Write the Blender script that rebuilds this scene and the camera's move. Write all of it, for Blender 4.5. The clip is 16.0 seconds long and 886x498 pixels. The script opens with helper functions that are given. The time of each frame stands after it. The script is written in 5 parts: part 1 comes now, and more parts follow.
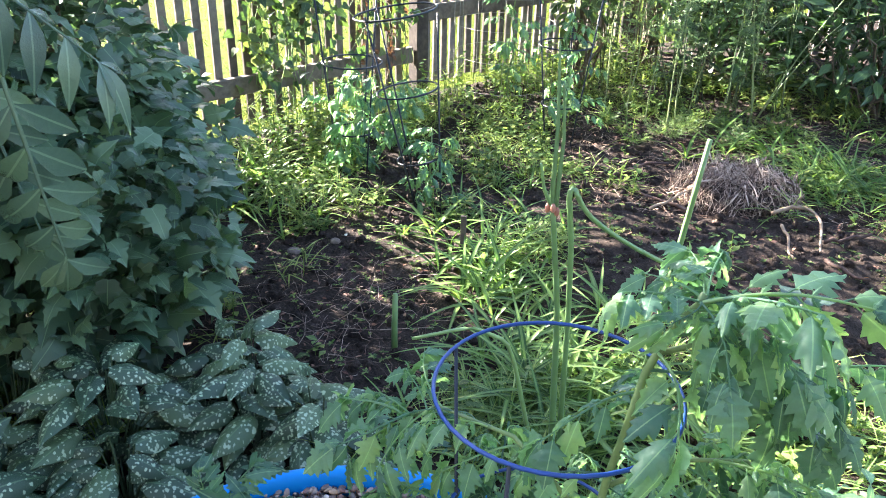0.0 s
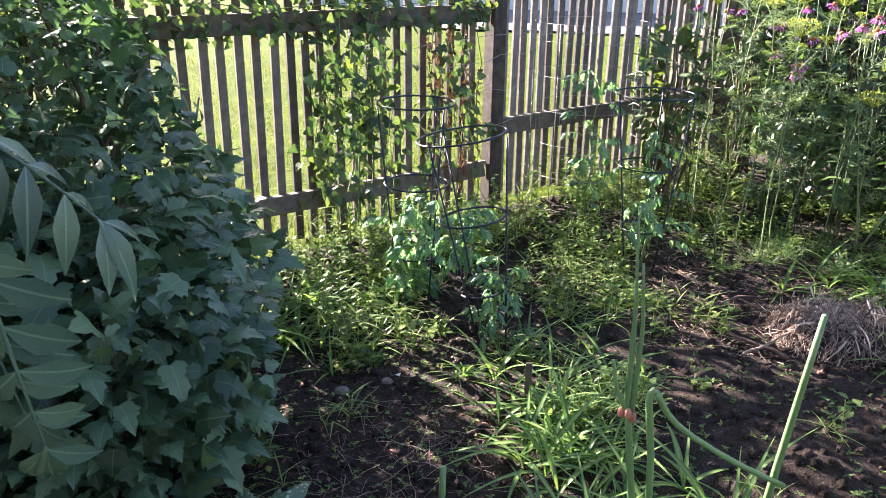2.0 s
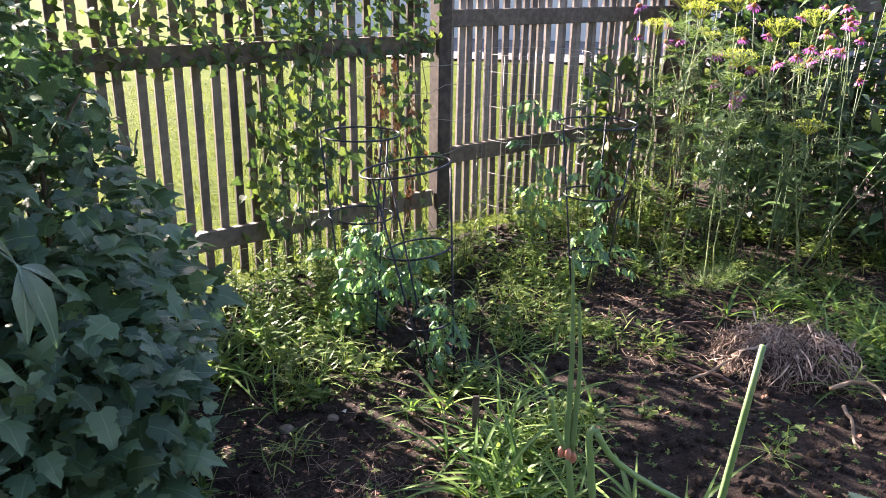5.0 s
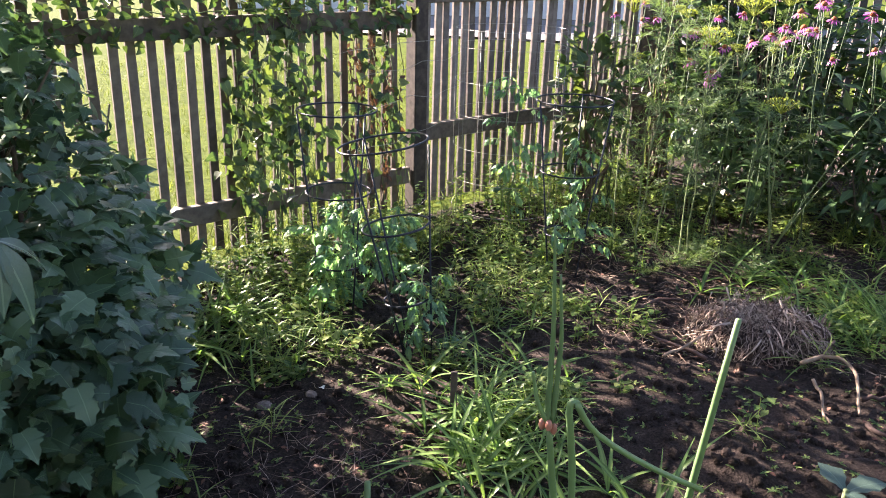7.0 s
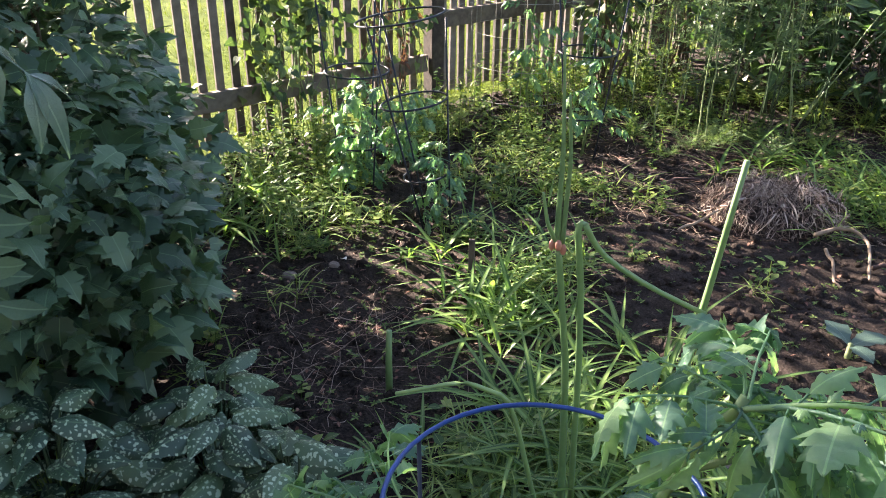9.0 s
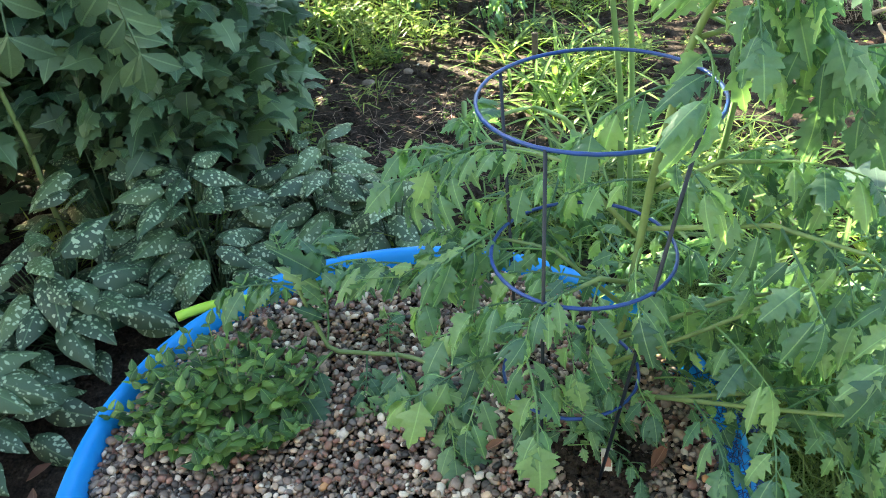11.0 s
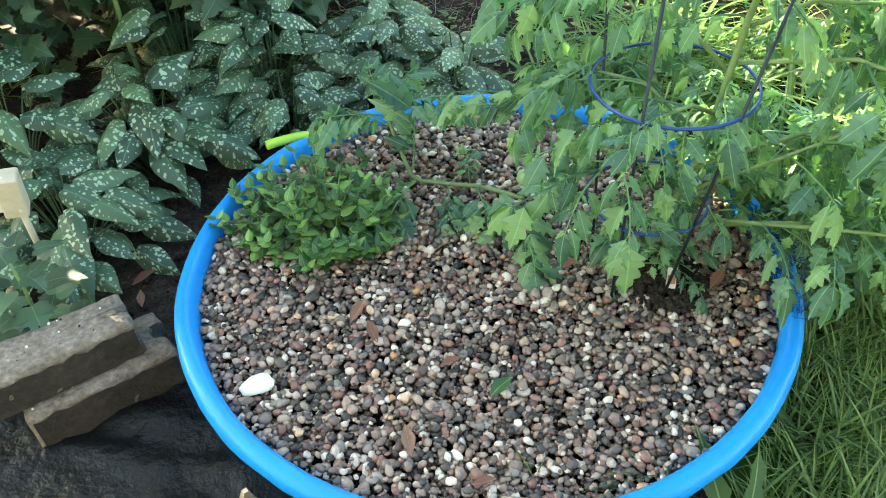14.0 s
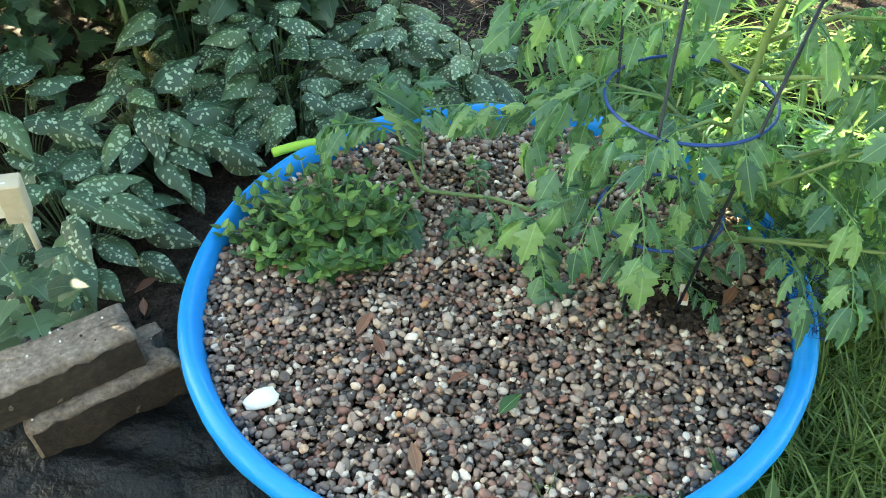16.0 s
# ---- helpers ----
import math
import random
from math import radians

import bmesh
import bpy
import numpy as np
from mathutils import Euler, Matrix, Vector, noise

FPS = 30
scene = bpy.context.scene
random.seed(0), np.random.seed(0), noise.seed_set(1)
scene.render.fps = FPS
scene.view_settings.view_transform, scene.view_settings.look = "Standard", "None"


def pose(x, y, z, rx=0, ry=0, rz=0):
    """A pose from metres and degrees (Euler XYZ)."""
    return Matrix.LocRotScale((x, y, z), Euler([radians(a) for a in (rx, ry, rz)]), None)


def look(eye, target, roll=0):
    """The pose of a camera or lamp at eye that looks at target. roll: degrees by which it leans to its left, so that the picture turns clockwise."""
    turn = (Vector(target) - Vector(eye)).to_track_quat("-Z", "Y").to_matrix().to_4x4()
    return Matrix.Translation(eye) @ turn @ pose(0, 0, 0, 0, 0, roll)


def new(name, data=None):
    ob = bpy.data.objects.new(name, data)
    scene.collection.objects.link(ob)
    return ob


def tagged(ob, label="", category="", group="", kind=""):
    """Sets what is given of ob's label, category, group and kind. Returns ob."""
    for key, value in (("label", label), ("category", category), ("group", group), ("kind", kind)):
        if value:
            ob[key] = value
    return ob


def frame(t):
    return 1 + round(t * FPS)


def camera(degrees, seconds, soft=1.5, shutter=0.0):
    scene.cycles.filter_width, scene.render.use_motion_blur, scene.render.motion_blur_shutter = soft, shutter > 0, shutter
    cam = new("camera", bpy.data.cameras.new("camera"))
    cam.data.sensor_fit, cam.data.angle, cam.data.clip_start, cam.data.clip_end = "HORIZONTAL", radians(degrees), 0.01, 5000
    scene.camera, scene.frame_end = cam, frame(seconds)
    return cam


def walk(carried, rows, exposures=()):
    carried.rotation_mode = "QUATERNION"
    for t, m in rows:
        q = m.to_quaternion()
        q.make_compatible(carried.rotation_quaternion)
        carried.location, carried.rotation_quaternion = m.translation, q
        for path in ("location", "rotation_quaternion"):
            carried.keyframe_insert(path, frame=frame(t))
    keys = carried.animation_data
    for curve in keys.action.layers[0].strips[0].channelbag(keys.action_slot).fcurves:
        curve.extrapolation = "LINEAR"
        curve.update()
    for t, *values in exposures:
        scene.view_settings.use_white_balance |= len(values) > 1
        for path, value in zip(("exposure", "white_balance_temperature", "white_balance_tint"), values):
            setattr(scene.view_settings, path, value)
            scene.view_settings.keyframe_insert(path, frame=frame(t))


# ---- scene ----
cam = camera(57.7, 16.0, 1.0)
PATH = [
    (0, (0.182, -0.753, 1.444), (0.043, 1.025, 0.539), 1.4),
    (0.5, (0.217, -0.676, 1.454), (-0.037, 1.119, 0.608), 0.5),
    (1, (0.207, -0.538, 1.461), (-0.114, 1.261, 0.648), -0.0),
    (1.5, (0.188, -0.442, 1.48), (-0.168, 1.377, 0.729), -0.5),
    (2, (0.197, -0.405, 1.494), (-0.15, 1.433, 0.787), 0.7),
    (2.5, (0.209, -0.391, 1.495), (-0.091, 1.464, 0.811), 1.6),
    (3, (0.216, -0.381, 1.499), (-0.066, 1.482, 0.829), 1.5),
    (3.5, (0.221, -0.373, 1.5), (-0.056, 1.497, 0.845), 1.2),
    (4, (0.225, -0.366, 1.505), (-0.045, 1.513, 0.875), 0.9),
    (6.5, (0.217, -0.37, 1.504), (0.035, 1.5, 0.82), 1.6),
    (7, (0.212, -0.372, 1.498), (0.039, 1.496, 0.805), 1.6),
    (7.5, (0.208, -0.374, 1.49), (0.011, 1.487, 0.784), 1.4),
    (8, (0.216, -0.382, 1.491), (-0.005, 1.466, 0.759), 1.0),
    (8.2, (0.216, -0.385, 1.465), (0.001, 1.453, 0.706), 0.9),
    (10.3, (0.283, -0.774, 1.351), (0.05, 0.871, 0.238), -0.8),
    (10.5, (0.276, -0.81, 1.337), (0.012, 0.814, 0.199), -1.9),
    (11, (0.266, -0.889, 1.258), (-0.093, 0.713, 0.116), -5.5),
    (11.5, (0.215, -0.969, 1.26), (-0.076, 0.573, 0.02), -6.2),
    (12, (0.189, -1.037, 1.265), (-0.02, 0.471, -0.032), -4.7),
    (12.5, (0.185, -1.093, 1.255), (0.007, 0.408, -0.055), -3.2),
    (13, (0.178, -1.106, 1.258), (-0.01, 0.392, -0.054), -1.7),
    (13.5, (0.145, -1.112, 1.253), (-0.136, 0.355, -0.077), -2.4),
    (14, (0.126, -1.106, 1.253), (-0.2, 0.34, -0.09), -2.6),
    (14.5, (0.13, -1.097, 1.25), (-0.164, 0.349, -0.1), -2.5),
    (15, (0.117, -1.089, 1.253), (-0.143, 0.366, -0.094), -1.6),
    (15.5, (0.099, -1.084, 1.255), (-0.19, 0.369, -0.09), -1.0),
    (16, (0.106, -1.078, 1.251), (-0.223, 0.371, -0.087), -1.9),
]
walk(cam, [(t, look(eye, target, roll)) for t, eye, target, roll in PATH], [(0, 3.95, 6400, 17), (1, 3.7, 6250, 20), (2, 3.17, 6400, 25), (4, 2.97, 6750, 27), (8.2, 2.94, 6750, 27), (10.5, 3.95, 7400, 3), (11.5, 4.3, 7800, 0), (12.5, 4.6, 8050, -4), (16, 4.35, 8100, -6)])

# ---- light ----
SUN_FROM = Vector((-0.83, 0.55, 0.465)).normalized()
world = bpy.data.worlds.new("sky")
scene.world = world
world.use_nodes = True
wn = world.node_tree
sky = wn.nodes.new("ShaderNodeTexSky")
sky.sky_type, sky.sun_disc = "NISHITA", False
sky.sun_elevation = math.asin(SUN_FROM.z)
sky.sun_rotation = math.atan2(SUN_FROM.x, SUN_FROM.y)
wn.links.new(sky.outputs[0], wn.nodes["Background"].inputs[0])
wn.nodes["Background"].inputs[1].default_value = 0.056
sun = new("sun", bpy.data.lights.new("sun", "SUN"))
sun.data.energy, sun.data.angle, sun.data.color = 6.0, radians(0.8), (1.0, 0.93, 0.8)
sun.matrix_world = look(SUN_FROM * 20, (0, 0, 0))

# ---- mesh helpers ----
rng = np.random.default_rng(7)
U = lambda a, b: float(rng.uniform(a, b))


def frame_of(way, up=(0, 0, 1)):
    """Axes with y along way and z near up, as columns."""
    y = np.array(way, float)
    y /= np.linalg.norm(y) + 1e-9
    x = np.cross(y, np.array(up, float))
    if np.linalg.norm(x) < 1e-3:
        x = np.cross(y, (1.0, 0.3, 0.1))
    x /= np.linalg.norm(x)
    return np.stack([x, y, np.cross(x, y)], 1)


def polar(az, el):
    return np.array((math.cos(az) * math.cos(el), math.sin(az) * math.cos(el), math.sin(el)))


class Batch:
    """Collects pieces into one mesh."""

    def __init__(self):
        self.v, self.f, self.uv, self.n = [], [], [], 0

    def add(self, shape, m=None, t=(0, 0, 0)):
        v, f, uv = shape
        self.v.append((v @ np.asarray(m).T if m is not None else v) + np.asarray(t))
        self.f.extend([tuple(i + self.n for i in q) for q in f])
        self.uv.append(uv)
        self.n += len(v)
        return self

    def tube(self, pts, r0, r1=None, sides=6, cap=True):
        pts = np.array(pts, float)
        r1 = r0 if r1 is None else r1
        k = len(pts)
        d = np.gradient(pts, axis=0)
        v, uv, f = [], [], []
        up = np.array((0.31, 0.17, 0.93)) if abs(d[:, 2]).mean() < 0.7 * np.linalg.norm(d, axis=1).mean() else np.array((1.0, 0.1, 0))
        for i in range(k):
            m = frame_of(d[i], up)
            r = r0 + (r1 - r0) * i / max(1, k - 1)
            for j in range(sides):
                a = 2 * math.pi * j / sides
                v.append(pts[i] + r * (m[:, 0] * math.cos(a) + m[:, 2] * math.sin(a)))
                uv.append((j / sides, i / max(1, k - 1)))
        for i in range(k - 1):
            for j in range(sides):
                a, b = i * sides + j, i * sides + (j + 1) % sides
                f.append((a, b, b + sides, a + sides))
        if cap:
            f += [tuple(range(sides))[::-1], tuple(range((k - 1) * sides, k * sides))]
        return self.add((np.array(v), f, np.array(uv)))

    def ring(self, c, r, w, tilt=(0, 0, 1), n=36, sides=6):
        m = frame_of((tilt[0] + 1e-6, tilt[1], 0.0) if abs(tilt[2]) < 1e-6 else np.cross(tilt, (1, 0, 0)), tilt)
        pts = [np.array(c) + r * (m[:, 0] * math.cos(a) + m[:, 1] * math.sin(a)) for a in np.linspace(0, 2 * math.pi, n + 1)]
        return self.tube(pts, w, w, sides, False)

    def box(self, c, size, m=None, bevel=0.0):
        x, y, z = [s / 2 for s in size]
        b = bevel
        if b <= 0:
            v = np.array([(i * x, j * y, k * z) for i in (-1, 1) for j in (-1, 1) for k in (-1, 1)])
            f = [(0, 1, 3, 2), (4, 6, 7, 5), (0, 4, 5, 1), (2, 3, 7, 6), (0, 2, 6, 4), (1, 5, 7, 3)]
        else:
            v, idx = [], {}
            for i in (-1, 1):
                for j in (-1, 1):
                    for k in (-1, 1):
                        for ax in range(3):
                            q = [i * (x - b), j * (y - b), k * (z - b)]
                            q[ax] = (i * x, j * y, k * z)[ax]
                            idx[i, j, k, ax] = len(v)
                            v.append(q)
            g = idx
            f = []
            for s in (-1, 1):
                o = 1 if s > 0 else -1
                f.append(tuple([g[s, -1, -1, 0], g[s, 1, -1, 0], g[s, 1, 1, 0], g[s, -1, 1, 0]][::o]))
                f.append(tuple([g[-1, s, -1, 1], g[-1, s, 1, 1], g[1, s, 1, 1], g[1, s, -1, 1]][::o]))
                f.append(tuple([g[-1, -1, s, 2], g[1, -1, s, 2], g[1, 1, s, 2], g[-1, 1, s, 2]][::o]))
                for w in (-1, 1):
                    f.append((g[s, w, -1, 0], g[s, w, 1, 0], g[s, w, 1, 1], g[s, w, -1, 1]))
                    f.append((g[s, -1, w, 0], g[s, 1, w, 0], g[s, 1, w, 2], g[s, -1, w, 2]))
                    f.append((g[-1, s, w, 1], g[1, s, w, 1], g[1, s, w, 2], g[-1, s, w, 2]))
            for i in (-1, 1):
                for j in (-1, 1):
                    for k in (-1, 1):
                        f.append((g[i, j, k, 0], g[i, j, k, 1], g[i, j, k, 2]))
            v = np.array(v)
        return self.add((v, f, v[:, :2] * 4), m, c)

    def mesh(self, name, mat, smooth=True, normals=False):
        me = bpy.data.meshes.new(name)
        v = np.concatenate(self.v)
        sizes = np.array([len(q) for q in self.f], dtype=np.int32)
        loops = np.fromiter((i for q in self.f for i in q), dtype=np.int32)
        me.vertices.add(len(v))
        me.vertices.foreach_set("co", v.astype(np.float32).ravel())
        me.loops.add(len(loops))
        me.loops.foreach_set("vertex_index", loops)
        me.polygons.add(len(sizes))
        me.polygons.foreach_set("loop_start", np.concatenate([[0], np.cumsum(sizes)[:-1]]).astype(np.int32))
        layer = me.uv_layers.new(name="uv")
        layer.data.foreach_set("uv", np.concatenate(self.uv)[loops].astype(np.float32).ravel())
        me.update(calc_edges=True)
        me.validate()
        if normals:
            bm = bmesh.new()
            bm.from_mesh(me)
            bmesh.ops.recalc_face_normals(bm, faces=bm.faces)
            bm.to_mesh(me)
            bm.free()
        me.polygons.foreach_set("use_smooth", np.full(len(me.polygons), smooth))
        me.materials.append(mat)
        return me


def thing(name, at, label, category, group="", kind=""):
    ob = new(name)
    ob.location = at
    ob.empty_display_size = 0.05
    return tagged(ob, label, category, group, kind)


def root_of(ob):
    p = Vector((0, 0, 0))
    while ob:
        p += ob.location
        ob = ob.parent
    return p


def part(name, batch, mat, parent=None, label="", smooth=True, kind="", normals=False, mesh=None):
    """One mesh, given in world coordinates, as a part of its thing."""
    ob = new(name, mesh or batch.mesh(name, mat, smooth, normals))
    if parent:
        ob.parent = parent
        ob.location = -root_of(parent)
    return tagged(ob, label, kind=kind)


def place(name, mesh, parent, m, t):
    """A piece that shares its mesh: axes m, place t in the world."""
    ob = new(name, mesh)
    mat = Matrix([list(r) for r in np.asarray(m)]).to_4x4()
    if parent:
        ob.parent = parent
        t = np.asarray(t) - np.array(root_of(parent))
    ob.matrix_basis = Matrix.Translation(Vector(t)) @ mat
    return ob


def arc(a, b, sag=0.0, n=8, side=(0, 0, 1)):
    """Points from a to b that bow by sag towards side."""
    a, b, s = np.array(a, float), np.array(b, float), np.array(side, float)
    return [a + (b - a) * u + s * sag * 4 * u * (1 - u) for u in np.linspace(0, 1, n)]


def wander(a, b, amp, n=7):
    p = np.array(arc(a, b, 0, n))
    p[1:-1] += rng.normal(0, amp, (n - 2, 3))
    return p


# ---- leaf shapes: base at the origin, along y, face up ----
def leaf(width=0.45, n=5, fold=0.25, droop=0.25, peak=0.4, wave=0.0, tooth=0.0, profile=None):
    v, uv, f = [], [], []
    n = len(profile) - 1 if profile else n
    for i in range(n + 1):
        u = i / n
        k = (u / peak) ** 0.8 if u < peak else max(0.0, 1 - ((u - peak) / (1 - peak)) ** 1.6)
        w = width / 2 * max(0.03, k) * (1 + tooth * (1 if i % 2 else -1))
        w = profile[i] if profile else w
        z = -droop * u * u
        ww = wave * math.sin(u * 9)
        v += [(-w, u, z + fold * w + ww), (0, u, z), (w, u, z + fold * w - ww)]
        uv += [(0.5 - w, u), (0.5, u), (0.5 + w, u)]
    for i in range(n):
        a = i * 3
        f += [(a, a + 1, a + 4, a + 3), (a + 1, a + 2, a + 5, a + 4)]
    return np.array(v), f, np.array(uv)


def lobed(outline, droop=0.25, fold=0.15):
    """A leaf from its right-hand outline, mirrored; (x, y) pairs from base to tip."""
    pts = [(0, 0)] + list(outline) + [(-x, y) for x, y in outline[-2::-1]]
    v = [(0, 0.38, 0.0)]
    v += [(x, y, fold * abs(x) - droop * (x * x + (y - 0.3) ** 2)) for x, y in pts]
    n = len(pts)
    f = [(0, 1 + i, 1 + (i + 1) % n) for i in range(n)]
    v = np.array(v)
    return v, f, v[:, :2] + 0.5


MAPLE = lobed([(0.16, -0.08), (0.34, 0.0), (0.36, 0.1), (0.55, 0.3), (0.42, 0.33), (0.44, 0.45), (0.24, 0.5), (0.27, 0.66), (0.16, 0.72), (0.1, 0.88), (0, 1.05)], 0.35, 0.1)
MAPLE2 = lobed([(0.2, -0.05), (0.38, 0.08), (0.35, 0.18), (0.5, 0.38), (0.38, 0.4), (0.36, 0.52), (0.22, 0.56), (0.2, 0.74), (0.1, 0.84), (0, 1.0)], 0.6, 0.25)
HEART = lobed([(0.12, -0.1), (0.28, -0.1), (0.38, 0.05), (0.36, 0.25), (0.24, 0.5), (0.12, 0.75), (0, 0.95)], 0.3, 0.15)
OVAL = leaf(0.5, 5, 0.2, 0.2, 0.45)
LANCE = leaf(0.26, 6, 0.3, 0.35, 0.4)
BLADE = leaf(0.07, 6, 0.35, 0.7, 0.25)
BLADE2 = leaf(0.05, 5, 0.3, 0.3, 0.2)
NEEDLE = leaf(0.05, 2, 0.0, 0.1, 0.5)


def toothed(width, lobes, droop, curl, seed):
    """A tomato leaflet: few deep lobes that point to the tip, a sunk midrib, rolled edges."""
    n = lobes * 3 + 2
    v, uv, f = [], [], []
    for i in range(n + 1):
        u = i / n
        body = (u / 0.3) ** 0.75 if u < 0.3 else max(0.0, 1 - ((u - 0.3) / 0.7) ** 1.35)
        for c in (-1, -0.55, 0, 0.55, 1):
            s = (u * lobes + 0.25 * seed + (0.4 if c > 0 else 0)) % 1.0
            cut = 0.5 + 0.6 * s
            w = max(0.006, width / 2 * body * (cut if abs(c) == 1 else 0.9))
            q = noise.noise(Vector((c * 2.3, u * 6.0, seed * 3.7)))
            y = u + 0.07 * s * abs(c) * body
            z = -droop * u * u - curl * c * c * w * 1.6 + (0.05 + 0.03 * (seed % 3)) * abs(c) * body + 0.13 * q * body * abs(c) + (0.03 * (i % 3 - 1) if abs(c) == 0.55 else 0)
            v.append((c * w, y, z))
            uv.append((0.5 + c * w, u))
    for i in range(n):
        for c in range(4):
            a = i * 5 + c
            f.append((a, a + 1, a + 6, a + 5))
    return np.array(v), f, np.array(uv)


TLOBE = [toothed(0.74, 5, 0.35, 0.4, 1), toothed(0.64, 4, 0.5, 0.7, 2), toothed(0.8, 5, 0.25, 0.2, 3), toothed(0.62, 4, 0.6, 0.8, 4), toothed(0.7, 5, 0.45, -0.3, 5)]


def tomato_leaf(pairs, droop, seed):
    """A tomato leaf of length 1: arched rachis, stalked leaflets in pairs, small ones between, a large hanging end leaflet."""
    b = Batch()
    line = lambda u: np.array((0.03 * math.sin(u * 5 + seed), u, 0.12 * u - droop * u * u))
    b.tube([line(u) for u in np.linspace(0, 0.82, 7)], 0.014, 0.007, 5, False)
    for i in range(pairs):
        u = 0.26 + 0.46 * i / max(1, pairs - 1)
        for side in (-1, 1):
            a = 1.05 - 0.25 * u + rng.normal(0, 0.15)
            way = np.array((side * math.sin(a), math.cos(a), -0.55 - 0.9 * u * droop + rng.normal(0, 0.2)))
            foot = line(u + 0.02 * side)
            tip = foot + way / np.linalg.norm(way) * 0.07
            b.tube([foot, tip], 0.006, 0.005, 4, False)
            b.add(TLOBE[(i + seed + side) % 5], frame_of(way, (side * 0.25, 0.1, 1)) * (0.3 + 0.06 * i) * U(0.85, 1.15), tip)
        for side in (-1, 1):
            b.add(TLOBE[1], frame_of((side, 0.4, -0.2)) * U(0.08, 0.13), line(u + 0.09))
    end = line(0.82)
    b.add(TLOBE[seed % 5], frame_of((rng.normal(0, 0.1), 1, -0.7 - 1.2 * droop)) * U(0.42, 0.5), end)
    return np.concatenate(b.v), b.f, np.concatenate(b.uv)


def quilted(width, droop, fold, seed, n=8, heart=0.0):
    """A smooth-edged pointed leaf, puckered between its veins."""
    v, uv, f = [], [], []
    for i in range(n + 1):
        u = i / n
        w = width / 2 * max(0.02, math.sin(math.pi * min(1.0, u * 1.35 + 0.12)) if u < 0.36 else (1 - ((u - 0.36) / 0.64) ** 1.55))
        for c in (-1, -0.5, 0, 0.5, 1):
            q = noise.noise(Vector((c * 1.9, u * 4.2, seed * 2.9)))
            z = 0.1 * u - droop * u * u + fold * abs(c) * w - 0.75 * c * c * w + 0.09 * q * (abs(c) > 0) + (0.02 * (i % 2) if abs(c) == 0.5 else 0)
            v.append((c * w, u - heart * abs(c) * (1 - u) ** 3, z))
            uv.append((0.5 + c * w, u))
    for i in range(n):
        for c in range(4):
            a = i * 5 + c
            f.append((a, a + 1, a + 6, a + 5))
    return np.array(v), f, np.array(uv)




def compound(pairs, leaflet, span, size, droop, curl=0.0, spread=1.1, gap=0.25):
    """A feathered leaf of length 1: rachis with leaflets in pairs."""
    b = Batch()
    line = lambda u: np.array((0.0, u, -droop * u * u))
    b.tube([line(u) for u in np.linspace(0, 0.9, 6)], 0.012, 0.006, 4, False)
    for i in range(pairs):
        u = gap + (0.92 - gap) * i / max(1, pairs - 1) * span
        s = size * (0.75 + 0.5 * math.sin(math.pi * (0.15 + 0.75 * u)))
        for side in (-1, 1):
            a = spread + rng.normal(0, 0.12)
            way = (side * math.sin(a), math.cos(a), -curl + rng.normal(0, 0.12))
            b.add(leaflet, frame_of(way, (side * 0.2, 0, 1)) * s * U(0.85, 1.1), line(u))
    b.add(leaflet, frame_of((rng.normal(0, 0.1), 1, -droop * 1.6 - curl * 0.5)) * size * 1.25, line(0.9))
    return np.concatenate(b.v), b.f, np.concatenate(b.uv)


# ---- materials ----
def material(name):
    m = bpy.data.materials.new(name)
    m.use_nodes = True
    t = m.node_tree
    return m, t, t.nodes["Principled BSDF"], t.nodes["Material Output"]


def ramp(t, stops, src):
    r = t.nodes.new("ShaderNodeValToRGB")
    el = r.color_ramp.elements
    while len(el) < len(stops):
        el.new(0.5)
    for e, (p, c) in zip(el, stops):
        e.position, e.color = p, (*c, 1)
    t.links.new(src, r.inputs[0])
    return r.outputs[0]


def noise_tex(t, scale, detail=4.0, rough=0.6, coord="Object"):
    c = t.nodes.new("ShaderNodeTexCoord")
    n = t.nodes.new("ShaderNodeTexNoise")
    n.inputs["Scale"].default_value, n.inputs["Detail"].default_value, n.inputs["Roughness"].default_value = scale, detail, rough
    t.links.new(c.outputs[coord], n.inputs["Vector"])
    return n.outputs["Fac"]


def calc(t, op, a, b=None):
    n = t.nodes.new("ShaderNodeMath")
    n.operation = op
    for i, x in enumerate((a, b)):
        if x is None:
            continue
        if isinstance(x, (int, float)):
            n.inputs[i].default_value = x
        else:
            t.links.new(x, n.inputs[i])
    return n.outputs[0]


def mix(t, fac, a, b, kind="MIX"):
    n = t.nodes.new("ShaderNodeMix")
    n.data_type, n.blend_type = "RGBA", kind
    for i, x in ((0, fac), (6, a), (7, b)):
        if isinstance(x, (int, float)):
            n.inputs[i].default_value = x
        elif isinstance(x, tuple):
            n.inputs[i].default_value = (*x, 1)
        else:
            t.links.new(x, n.inputs[i])
    return n.outputs[2]


def bump(t, p, height, strength=0.3, distance=0.01):
    b = t.nodes.new("ShaderNodeBump")
    b.inputs["Strength"].default_value, b.inputs["Distance"].default_value = strength, distance
    t.links.new(height, b.inputs["Height"])
    t.links.new(b.outputs[0], p.inputs["Normal"])


def vary(t):
    """A random number for each piece."""
    g, o = t.nodes.new("ShaderNodeNewGeometry"), t.nodes.new("ShaderNodeObjectInfo")
    return calc(t, "FRACT", calc(t, "ADD", g.outputs["Random Per Island"], o.outputs["Random"]))


